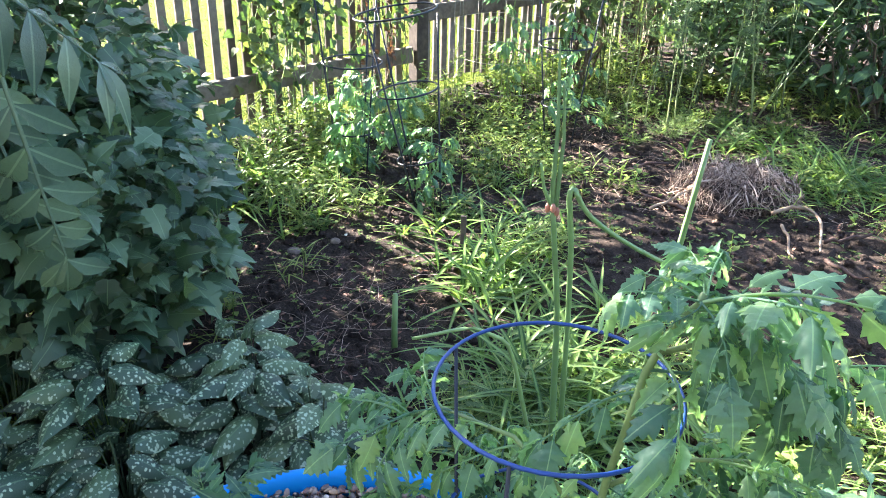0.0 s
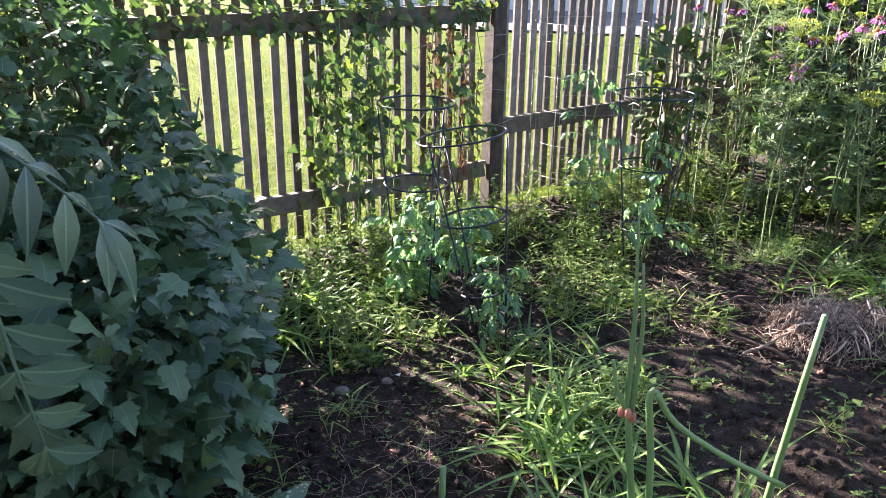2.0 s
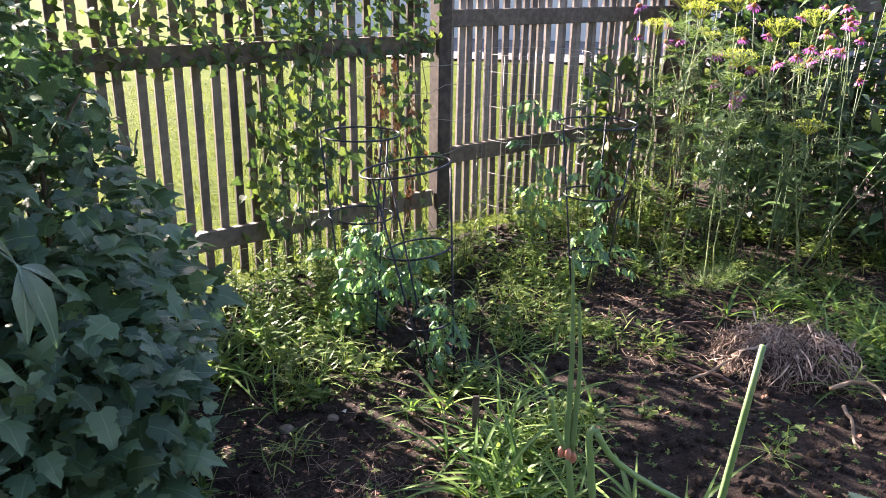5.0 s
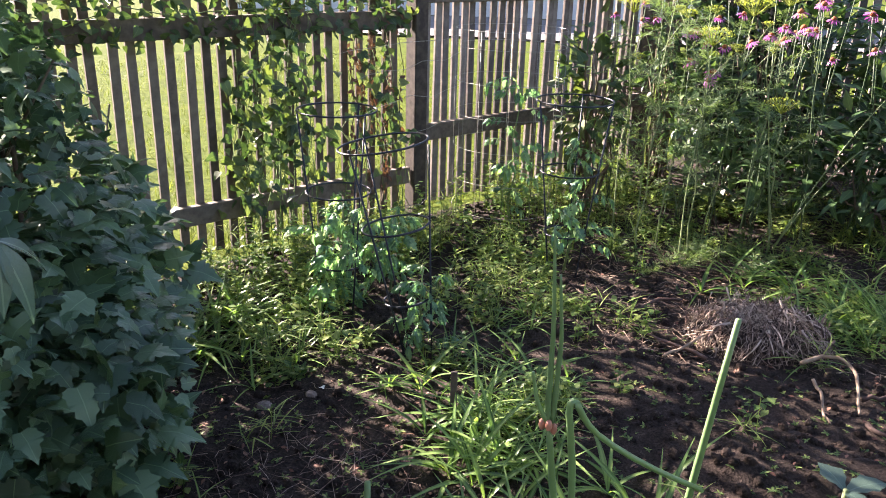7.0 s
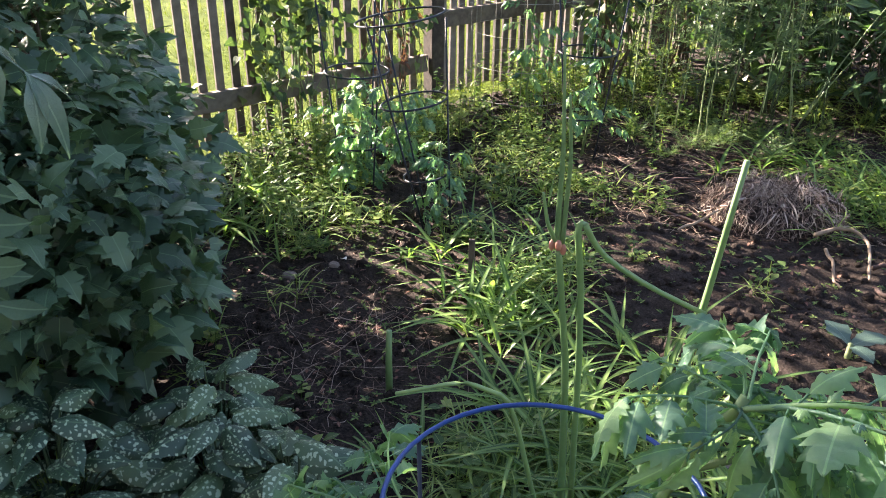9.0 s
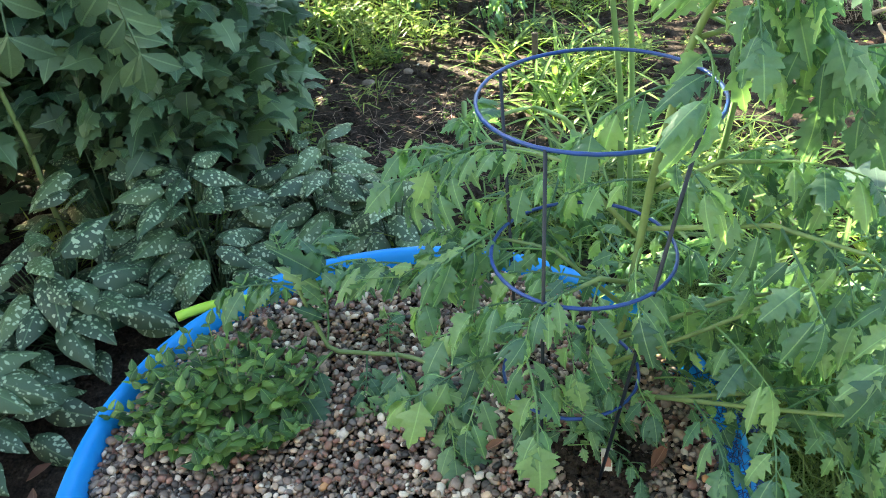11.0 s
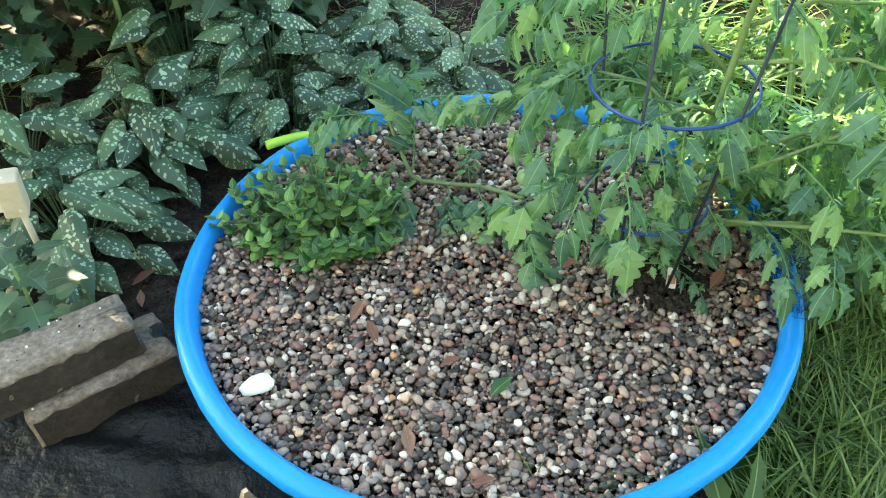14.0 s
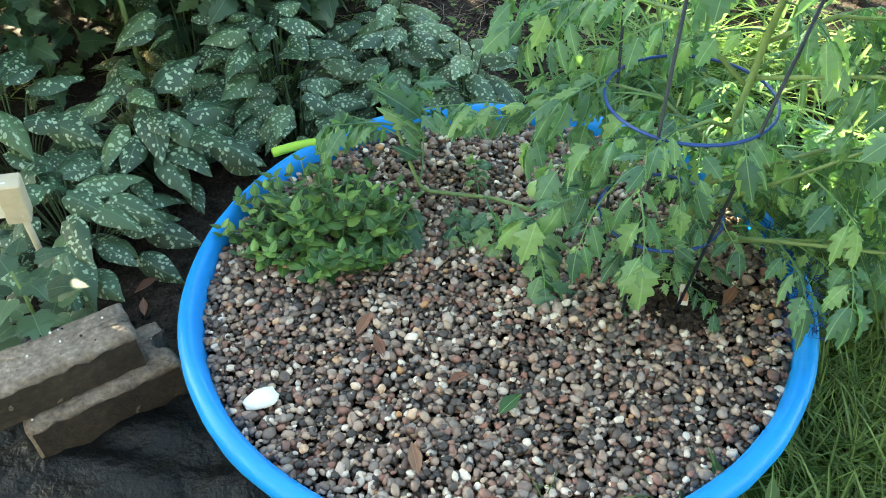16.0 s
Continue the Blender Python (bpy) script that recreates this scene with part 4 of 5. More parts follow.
cut = thing("onion_stalk", (0.61, 1.198, 0), "single straight hollow onion stalk with a cut tip", "onion", "onions")
part("stalk", Batch().tube([(0.609, 1.198, -0.01), (0.651, 1.201, 0.434), (0.672, 1.202, 0.64), (0.688, 1.203, 0.797)], 0.0095, 0.0065, 10), ONION, cut)
stub = thing("onion_stub", (-0.122, 1.309, 0), "short cut green stalk standing in the soil", "onion", "onions")
part("stalk", Batch().tube([(-0.122, 1.309, -0.02), (-0.122, 1.309, 0.12), (-0.117, 1.299, 0.24)], 0.011, 0.008, 8), ONION, stub)

# ---- stake, root pile, fallen stalks ----
tagged(part("wooden_stake", Batch().box((0.044, 1.972, 0.06), (0.022, 0.012, 0.28), None, 0.002), WOOD, smooth=False), "short weathered wooden stake stuck in the soil", "stake")
pile = thing("root_pile", (1.242, 2.771, 0), "rounded heap of dry straw, roots and soil", "heap")
mound = revolve([(0.3, 0.0), (0.27, 0.06), (0.21, 0.1), (0.1, 0.135), (0.002, 0.14)], 40)
mv = mound[0].copy()
mv[:, 0] += 1.242 - PC[0]
mv[:, 1] = (mv[:, 1] - PC[1]) * 0.8 + 2.771
mv[:, 2] += np.array([0.03 * noise.noise(Vector(q * 7)) for q in mv]) + lift(1.242, 2.771) - 0.02
part("earth_core", Batch().add((mv, mound[1], mound[2])), SOIL, pile)
b = Batch()
for k in range(1500):
    a, e = U(0, 6.28), U(0.05, 1.45)
    o = polar(a, e)
    p = np.array((1.242, 2.771, 0.0)) + o * np.array((0.3, 0.25, 0.135))
    q = np.array((o[0], o[1], -1.1 * math.cos(e))) * (1 if k % 3 else 0.2) + rng.normal(0, 0.45, 3)
    q = q / np.linalg.norm(q) * U(0.02, 0.09)
    b.tube(wander(p - q + o * 0.002, p + q * 0.6 - o * 0.01, 0.008, 5), 0.0007 + 0.004 * U(0, 1) ** 7, 0.0008, 4)
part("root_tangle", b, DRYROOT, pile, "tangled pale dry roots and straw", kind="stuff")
for k in range(38):
    a, e0 = U(0, 6.28), U(0.7, 1.4)
    drape = [np.array((1.242, 2.771, 0.0)) + polar(a + 0.3 * (u - 0.5) * (k % 5 - 2), max(0.02, e0 * (1 - u))) * np.array((0.31, 0.26, 0.145)) * (1.0 + 0.05 * math.sin(u * 9 + k)) for u in np.linspace(0, U(0.5, 1.0), 8)]
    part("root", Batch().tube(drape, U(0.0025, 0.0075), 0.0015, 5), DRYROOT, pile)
for x, y, a, l in [(1.487, 2.286, 0.2, 0.2), (1.435, 2.105, -1.2, 0.22), (0.713, 2.946, 0.4, 0.3), (0.997, 2.544, 2.6, 0.25)]:
    st = tagged(part("dry_stalk", Batch().tube(wander((x, y, lift(x, y) + 0.02), (x + l * math.cos(a), y + l * math.sin(a), lift(x, y) + 0.05), 0.012, 6), 0.009, 0.006, 6), STRAW), "pale dry onion stalk lying on the soil", "dry stalk", "dry stalks")
for pts, r in [([(1.33, 2.48, 0.06), (1.42, 2.53, 0.07), (1.49, 2.53, 0.07), (1.52, 2.44, 0.06), (1.47, 2.28, 0.04), (1.43, 2.16, 0.03)], 0.012), ([(1.32, 2.32, 0.07), (1.33, 2.25, 0.05), (1.31, 2.15, 0.03), (1.3, 2.07, 0.02)], 0.009), ([(0.82, 2.5, 0.03), (0.95, 2.6, 0.07), (1.1, 2.72, 0.09), (1.22, 2.76, 0.04)], 0.008)]:
    p = np.array(pts)
    u = np.linspace(0, len(p) - 1, 20)
    p = np.stack([np.interp(u, range(len(p)), p[:, k]) for k in range(3)], 1)
    p[1:-1] = (p[:-2] + p[1:-1] * 2 + p[2:]) / 4
    p[:, 2] += np.array([lift(x, y) for x, y, z in p])
    tagged(part("dry_stalk", Batch().tube(p, r * 0.75, r * 0.4, 8), PALESTRAW), "bent bleached onion stalk lying beside the heap", "dry stalk", "dry stalks")
b = Batch()
for k in range(260):
    x, y = rng.normal(-0.372, 0.24), rng.normal(1.511, 0.22)
    a, l = U(0, 6.28), U(0.05, 0.2)
    z = lift(x, y) + 0.008
    b.tube(wander((x, y, z), (x + l * math.cos(a), y + l * math.sin(a), z + U(0, 0.03)), 0.006, 4), 0.0011, 0.0007, 3, False)
for k in range(420):
    x, y = U(-1.1, 0.3), U(0.98, 2.5)
    a, l, z = U(0, 6.28), U(0.02, 0.08), lift(x, y) + 0.006
    b.tube(wander((x, y, z), (x + l * math.cos(a), y + l * math.sin(a), z + U(0, 0.015)), 0.004, 4), 0.001, 0.0007, 3, False)
tagged(part("dry_stems", b, STRAW), "scatter of thin dry weed stems on the soil", "dry stems", kind="stuff")

bits = Batch()
for k in range(1300):
    x, y = (U(-1.15, 0.3), U(0.95, 2.6)) if k % 2 else (U(0.4, 2.4), U(1.3, 3.7))
    if math.hypot(x - PC[0], y - PC[1]) > 0.66:
        bits.add(OVAL, frame_of(polar(U(0, 6.28), U(-0.1, 0.4)), (rng.normal(0, 0.4), rng.normal(0, 0.4), 1)) * U(0.008, 0.028), (x, y, lift(x, y) + 0.008))
tagged(part("leaf_litter", bits, BROWN), "small dry brown leaf scraps on the soil", "leaf litter", kind="stuff")

# brassica leaf plant and loose stones
cab = Batch().add(leaf(0.7, 8, 0.15, 0.4, 0.55, 0.03, 0.1)).mesh("leaf", CABBAGE)


def cabbage(x, y, leaves):
    root = thing("cabbage_plant", (x, y, lift(x, y)), "ragged blue-green cabbage leaves close to the ground", "cabbage", "cabbages")
    for a, e, s in leaves:
        place("leaf", cab, root, frame_of(polar(a, e)) * s, (x, y, 0.08))
    part("stem", Batch().tube([(x, y, -0.03), (x, y, 0.09)], 0.01, 0.008, 6), PALESTEM, root)


cabbage(1.004, 1.064, [(2.4, 0.5, 0.15), (0.6, 0.4, 0.17), (-1.0, 0.3, 0.15), (-2.3, 0.7, 0.13), (1.6, 0.9, 0.12)])
cabbage(1.198, 1.651, [(2.0, 0.6, 0.11), (0.3, 0.5, 0.12), (-1.3, 0.5, 0.1)])
for x, y, s in [(0.748, 1.125, 0.06), (0.804, 1.016, 0.05), (-0.618, 2.001, 0.03), (-0.467, 2.07, 0.025)]:
    tagged(part("stone", Batch().add(stones[0], np.diag((s, s * 0.8, s * 0.6)), (x, y, lift(x, y) + s * 0.3)), CONCRETE), "rounded tan field stone half sunk in soil", "stone", "stones")

# ---- dill, coneflowers, dark bush by the far fence ----
FEATHERY = []
for k in range(3):
    q = Batch()
    for j in range(26):
        u = 0.15 + 0.85 * j / 25
        for s in (-1, 1):
            q.add(NEEDLE, frame_of((s * U(0.6, 1.2), U(0.3, 1.0), rng.normal(0, 0.5))) * 0.28 * (1.1 - 0.6 * u), (0, u, -0.25 * u * u))
    q.tube([(0, u, -0.25 * u * u) for u in (0, 0.5, 1)], 0.006, 0.003, 3, False)
    FEATHERY.append(Batch().add((np.concatenate(q.v), q.f, np.concatenate(q.uv))).mesh("frond", DILL))
ub = Batch()
for j in range(34):
    way = polar(j * 2.4, 1.5 - 0.85 * math.sqrt(j / 34))
    end = way * np.array((1, 1, 0.75))
    ub.tube([(0, 0, 0), end * 0.6, end], 0.009, 0.007, 3, False)
    for i in range(11):
        ub.add(OVAL, frame_of(polar(i * 2.4, U(0.2, 1.2))) * 0.09, end + rng.normal(0, 0.075, 3) * np.array((1, 1, 0.4)))
UMB = ub.mesh("umbel", UMBEL)


def dill(x, y, h, umbels, lean=(0, 0)):
    root = thing("dill_plant", (x, y, lift(x, y)), "tall feathery dill with yellow flower heads", "dill", "dill plants")
    line = wander((x, y, lift(x, y) - 0.01), (x + lean[0], y + lean[1], h), 0.012, 8)
    part("stem", Batch().tube(line, 0.0038, 0.002, 6), PALESTEM, root)
    for k in range(22):
        place("frond", FEATHERY[k % 3], root, frame_of(polar(k * 2.3, U(0.2, 0.9))) * U(0.14, 0.28), along(line, 0.3 + 0.65 * k / 22))
    place("umbel", UMB, root, np.eye(3) * U(0.085, 0.125), line[-1])
    for k in range(umbels - 1):
        u = 0.55 + 0.35 * U(0, 1)
        p = along(line, u)
        q = p + polar(U(0, 6.28), 0.9) * U(0.12, 0.25)
        part("side_stem", Batch().tube(arc(p, q, 0.01, 4), 0.0025, 0.002, 4), PALESTEM, root)
        place("umbel", UMB, root, np.eye(3) * U(0.035, 0.055), q)


for x, y, h, n, ln in [(0.856, 3.656, 1.329, 3, (0.05, 0)), (0.986, 3.865, 1.396, 3, (0.03, 0)), (1.136, 3.748, 1.358, 3, (-0.05, 0)), (0.902, 4.056, 1.349, 2, (0, 0)), (1.246, 3.956, 1.234, 3, (0.1, 0)), (1.417, 3.906, 1.289, 3, (0.08, 0)), (1.555, 3.787, 0.782, 2, (-0.05, 0)), (0.756, 3.975, 1.232, 1, (0, 0)), (1.06, 3.61, 1.107, 1, (0.05, 0.1))]:
    dill(x, y, h, n, ln)
for k in range(11):
    x, y = U(0.75, 1.55), U(3.45, 3.85)
    sd = thing("dill_seedling", (x, y, lift(x, y)), "low bushy yellow-green dill seedling", "dill", "dill seedlings")
    for j in range(9):
        place("frond", FEATHERY[j % 3], sd, frame_of(polar(j * 2.4 + k, U(0.3, 1.3))) * U(0.09, 0.2), (x, y, lift(x, y)))
bare = thing("flower_stalks", (1.6, 3.897, 0), "thin pale bare stalks leaning out of the bed", "stalks")
for tip in [(2.055, 3.947, 0.845), (1.949, 3.84, 0.608), (1.426, 3.907, 1.007)]:
    part("stalk", Batch().tube(arc((1.6, 3.897, -0.01), tip, 0.06, 8), 0.0042, 0.002, 6), PALESTEM, bare)

pet = Batch()
for k in range(13):
    a = 2 * math.pi * k / 13
    pet.add(leaf(0.3, 3, 0.1, 0.25, 0.6), frame_of(polar(a, -0.35 + rng.normal(0, 0.12)), polar(a, 1.2)) * 0.036, polar(a, 0) * 0.011)
PET = pet.mesh("petals", PETAL)
CON = Batch().add(ICO2, np.diag((0.016, 0.016, 0.013)), (0, 0, 0.004)).mesh("cone", CONE)


def coneflower(x, y, h, heads):
    root = thing("coneflower", (x, y, lift(x, y)), "pink coneflower with drooping petals and orange cones", "coneflower", "coneflowers")
    spots = []
    for k in range(heads):
        tip = np.array((x + rng.normal(0, 0.1), y + rng.normal(0, 0.1), h + rng.normal(0, 0.1)))
        line = wander((x + rng.normal(0, 0.03), y + rng.normal(0, 0.03), -0.01), tip, 0.012, 6)
        part("stem", Batch().tube(line, 0.0034, 0.0026, 5), DARKSTEM, root)
        tilt = np.array(Euler((rng.normal(0, 0.35), rng.normal(0, 0.35), U(0, 6))).to_matrix()) * U(0.85, 1.15)
        place("petals", PET, root, tilt, tip)
        place("cone", CON, root, tilt, tip)
        for j in range(7):
            u = 0.22 + 0.5 * j / 7
            spots.append((polar(j * 2.4 + k, U(-0.1, 0.6)), np.array((0, 0, 1.0)), U(0.1, 0.17) * (1.2 - 0.6 * u), along(line, u)))
    leafy(root, "leaf", [LANCE, leaf(0.36, 5, 0.25, 0.4, 0.4)], DARKLEAF, spots, 12)


for x, y, h, n in [(1.096, 4.035, 1.068, 4), (1.324, 4.097, 1.151, 5), (1.531, 4.077, 1.129, 5), (1.761, 4.072, 1.243, 5), (0.776, 4.45, 1.253, 4), (2.108, 4.173, 1.25, 5), (1.587, 4.325, 1.253, 5), (2.339, 4.128, 1.193, 4), (1.241, 4.291, 1.192, 4), (1.877, 4.354, 1.279, 4)]:
    coneflower(x, y, h, n)


def bush(name, c, r, n, size, mat, shapes, label, twigs=14, base=None, single=40):
    base = base or (c[0], c[1])
    root = thing(name, (base[0], base[1], 0), label, name.replace("_", " "))
    b = Batch()
    for k in range(twigs):
        part("branch", Batch().tube(wander((base[0] + U(-0.1, 0.1), base[1] + U(-0.1, 0.1), -0.02), np.array(c) + np.array(r) * polar(U(0, 6.28), U(-0.3, 1.4)) * 0.8, 0.03, 6), 0.01, 0.004, 5), TWIG, root)
    spots = []
    for k in range(n):
        out = polar(U(0, 6.283), math.asin(U(-0.9, 1.0)))
        p = np.array(c) + np.array(r) * out * (1 - 0.6 * U(0, 1) ** 2) * (1 + 0.25 * noise.noise(Vector(out * 2.5)))
        if p[2] < 0.03:
            continue
        spots.append((out + rng.normal(0, 0.6, 3), np.array((0, 0, 0.8)) + out * 0.4 + rng.normal(0, 0.3, 3), size * U(0.7, 1.2), p))
    leafy(root, "leaf", shapes, mat, spots, single)


bush("dark_bush", (1.769, 4.857, 0.693), (0.6, 0.4, 0.767), 1700, 0.115, DARKLEAF, [OVAL, LANCE], "dense dark green leafy bush behind the flowers")
bush("dark_bush", (1.169, 5.193, 1.112), (0.146, 0.188, 0.644), 260, 0.12, DARKLEAF, [OVAL, LANCE], "narrow dark leafy bush against the fence")
bush("dark_bush", (2.724, 4.716, 0.693), (0.616, 0.5, 0.755), 1300, 0.115, DARKLEAF, [OVAL, LANCE], "dense dark green leafy bush behind the flowers")
bush("dark_bush", (2.35, 4.129, 0.472), (0.56, 0.325, 0.511), 480, 0.11, DARKLEAF, [OVAL, LANCE], "low dark leafy bush at the edge of the bed")
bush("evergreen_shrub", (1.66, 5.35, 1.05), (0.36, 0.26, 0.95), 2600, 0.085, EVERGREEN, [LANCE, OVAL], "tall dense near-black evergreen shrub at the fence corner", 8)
bush("bean_plant", (0.623, 4.434, 0.735), (0.202, 0.2, 0.478), 200, 0.1, VINE, [HEART, OVAL], "leafy climbing bean plant beside the fence")


# ---- vines on the fence ----
dead = thing("dead_vine", (*(FP - FD * 0.23 + FN * 0.06), 0.0), "dry reddish-brown dead vine hanging on the fence", "vine", "fence vines")
spots = []
for k in range(9):
    s = U(-0.46, -0.02)
    line = wander((*(FP + FD * s + FN * 0.05), 0.0), (*(FP + FD * (s + U(-0.06, 0.06)) + FN * 0.05), U(0.9, 1.5)), 0.015, 9)
    part("runner", Batch().tube(line, 0.003, 0.0015, 4, False), TWIG, dead)
    for j in range(26):
        spots.append((np.array((*(FN * U(0.1, 0.6) + FD * rng.normal(0, 0.5)), U(-1, -0.1))), np.array((*FN, 0.3)) + rng.normal(0, 0.5, 3), U(0.02, 0.045), along(line, U(0.2, 1.0))))
leafy(dead, "leaf", [OVAL, HEART], BROWN, spots, 20)

def vine(s0, n, spread, top):
    foot = FP + FD * s0 + FN * 0.08
    root = thing("fence_vine", (foot[0], foot[1], 0), "twining bindweed with heart-shaped leaves on the fence", "vine", "fence vines")
    b = Batch()
    spots = []
    for k in range(n):
        s1 = s0 + rng.normal(0, spread)
        z1 = U(0.7, top)
        p0 = np.array((*(foot + FD * U(-0.15, 0.15)), 0.0))
        p1 = np.array((*(FP + FD * s1 + FN * U(0.05, 0.09)), z1))
        line = wander(p0, p1, 0.03, 9)
        part("runner", Batch().tube(line, 0.0025, 0.0012, 4, False), STEM, root)
        for j in range(int(18 * z1)):
            p = along(line, U(0.3, 1.0)) + np.array((*(FD * rng.normal(0, 0.05) + FN * U(-0.07, 0.06)), rng.normal(0, 0.03)))
            spots.append((np.array((*(FN * U(0.1, 0.7) + FD * rng.normal(0, 0.6)), U(-0.9, 0.1))), np.array((*(FN * 1.0), 0.5)) + rng.normal(0, 0.5, 3), U(0.035, 0.075), p))
    leafy(root, "leaf", [HEART], VINE, spots, 30)


for s0, n, sp, top in [(-1.06, 9, 0.06, 1.55), (-0.94, 9, 0.06, 1.55), (-0.8, 6, 0.06, 1.55), (-0.45, 4, 0.07, 1.55), (-0.2, 4, 0.07, 1.55)]:
    vine(s0, n, sp, top)
b = Batch()
spots = []
for k in range(1000):
    s = U(-2.6, -0.05)
    z = 1.06 + 0.47 * U(0, 1) ** 0.8
    p = np.array((*(FP + FD * s + FN * U(0.02, 0.12)), z))
    spots.append((np.array((*(FN * U(0.1, 0.7) + FD * rng.normal(0, 0.6)), U(-0.9, 0.2))), np.array((*FN, 0.5)) + rng.normal(0, 0.5, 3), U(0.03, 0.06), p))
crest = thing("fence_vine", (*(FP - FD * 1.4), 0.0), "bindweed trailing along the top rail of the fence", "vine", "fence vines")
part("runner", Batch().tube(wander((*(FP - FD * 2.6 + FN * 0.07), 1.22), (*(FP - FD * 0.05 + FN * 0.07), 1.26), 0.03, 14), 0.0025, 0.002, 4), STEM, crest)
leafy(crest, "leaf", [HEART], VINE, spots, 30)

# ---- weeds and grass in the bed ----
def clear(x, y):
    return is_soil(x, y) and math.hypot(x - PC[0], y - PC[1]) > 0.68


b = Batch()
CLUMPS = [(-0.971, 2.439, 0.318, 26), (-0.741, 2.82, 0.318, 16), (0.224, 1.895, 0.212, 16), (0.143, 2.413, 0.318, 12), (0.41, 1.293, 0.233, 9), (1.648, 2.781, 0.318, 16), (0.828, 1.105, 0.265, 9), (1.814, 2.98, 0.159, 16), (1.873, 3.556, 0.424, 14), (1.135, 1.127, 0.318, 6), (0.333, 0.804, 0.159, 9), (0.691, 0.671, 0.212, 13), (0.629, 0.984, 0.318, 15), (1.038, 0.905, 0.318, 13), (0.218, 1.062, 0.212, 12)]
for x0, y0, sp, n in CLUMPS:
    for k in range(n):
        x, y = rng.normal(x0, sp * 0.6), rng.normal(y0, sp * 0.6)
        if not clear(x, y):
            continue
        for j in range(9):
            a = U(0, 6.28)
            b.add(BLADE, frame_of(polar(a, U(0.5, 1.3))) * U(0.08, 0.2), (x + U(-0.02, 0.02), y + U(-0.02, 0.02), lift(x, y)))
BROAD = leaf(0.07, 8, 0.4, 0.8, 0.3)
for x0, y0, sp, n in [(0.329, 1.287, 0.191, 9), (0.236, 1.669, 0.212, 14), (0.424, 1.023, 0.159, 6), (0.631, 0.93, 0.212, 7), (0.11, 2.059, 0.212, 8), (0.3, 1.1, 0.14, 10), (0.42, 1.45, 0.2, 10), (1.75, 3.0, 0.3, 14), (1.45, 3.3, 0.3, 8), (-0.925, 2.502, 0.212, 10), (0.665, 1.366, 0.212, 3)]:
    for k in range(n):
        x, y = rng.normal(x0, sp * 0.6), rng.normal(y0, sp * 0.6)
        if clear(x, y):
            for j in range(7):
                b.add(BROAD, frame_of(polar(U(0, 6.28), U(0.5, 1.3))) * U(0.13, 0.3), (x, y, lift(x, y)))
tagged(part("weed_grass", b, GRASS), "loose tufts of long green grass in the bed", "grass", kind="stuff")

WLEAF = leaf(0.66, 4, 0.2, 0.25, 0.5)
b = Batch()
n = 0
while n < 2300:
    x, y = U(-1.6, 2.9), U(0.7, 5.0)
    dens = 1.9 * noise.noise(Vector((x * 2.2, y * 2.2, 3.0))) + 1.5 * noise.noise(Vector((x * 7, y * 7, 3.0))) + 0.1 * (y - 2.7)
    if 0.55 < x < 2.4 and 2.6 < y < 3.6:
        dens -= 0.75
    if 0.45 < x < 1.65 and 1.35 < y < 2.6:
        dens -= 0.7
    if -1.0 < x < 0.05 and 1.02 < y < 2.3:
        dens -= 0.42
    if not clear(x, y) or dens < U(-0.05, 0.35):
        continue
    h = U(0.02, 0.16) * (0.6 + 0.4 * min(1.0, y / 3))
    z = lift(x, y)
    a0 = U(0, 6.28)
    shape, big = (WLEAF, 0.95) if U(0, 1) < 0.62 else (BLADE2, 3.2)
    for j in range(11):
        b.add(shape, frame_of(polar(a0 + j * 2.4, U(0.0, 0.8))) * U(0.016, 0.045) * big, (x + U(-0.02, 0.02), y + U(-0.02, 0.02), z + h * (0.15 + 0.85 * j / 10)))
    b.tube([(x, y, z), (x + U(-0.01, 0.01), y, z + h)], 0.0018, 0.001, 3, False)
    n += 1
for k in range(260):  # bright low patch by the heap
    x, y = rng.normal(1.814, 0.24), rng.normal(3.042, 0.14)
    for j in range(10):
        b.add(OVAL, frame_of(polar(j * 2.4 + k, U(0.0, 0.8))) * U(0.016, 0.034), (x + U(-0.02, 0.02), y + U(-0.02, 0.02), lift(x, y) + U(0.01, 0.07)))
for k in range(900):  # tiny seedlings on the bare soil
    x, y = (U(-0.95, 0.2), U(0.95, 2.4)) if k % 2 else (U(0.4, 1.65), U(1.2, 2.75))
    if clear(x, y):
        for j in range(5):
            b.add(OVAL, frame_of(polar(j * 1.3 + k, U(0.1, 0.7))) * U(0.008, 0.02), (x, y, lift(x, y) + 0.006))
for k in range(240):  # taller weeds along the foot of the fence
    p = FP + FD * U(-1.5, 1.8) + FN * U(0.12, 0.65)
    x, y, h = p[0], p[1], U(0.1, 0.32)
    for j in range(16):
        b.add(WLEAF if k % 6 else BLADE2, frame_of(polar(j * 2.4 + k, U(0.0, 0.9))) * U(0.02, 0.048) * (1 if k % 6 else 3), (x + U(-0.02, 0.02), y + U(-0.02, 0.02), lift(x, y) + h * (0.15 + 0.85 * j / 15)))
    b.tube([(x, y, lift(x, y)), (x, y, lift(x, y) + h)], 0.0022, 0.001, 3, False)
for k in range(2600):
    x, y = U(0.4, 2.5), U(2.5, 4.0)
    a, l, z = U(0, 6.28), U(0.03, 0.12), lift(x, y) + 0.008
    litter = (x, y, z), (x + l * math.cos(a), y + l * math.sin(a), z + U(0, 0.02))
    dry = Batch() if k == 0 else dry
    dry.tube(wander(*litter, 0.005, 4), 0.0011, 0.0007, 3, False)
tagged(part("dry_litter", dry, STRAW), "dry brown straw litter on the soil", "straw", kind="stuff")
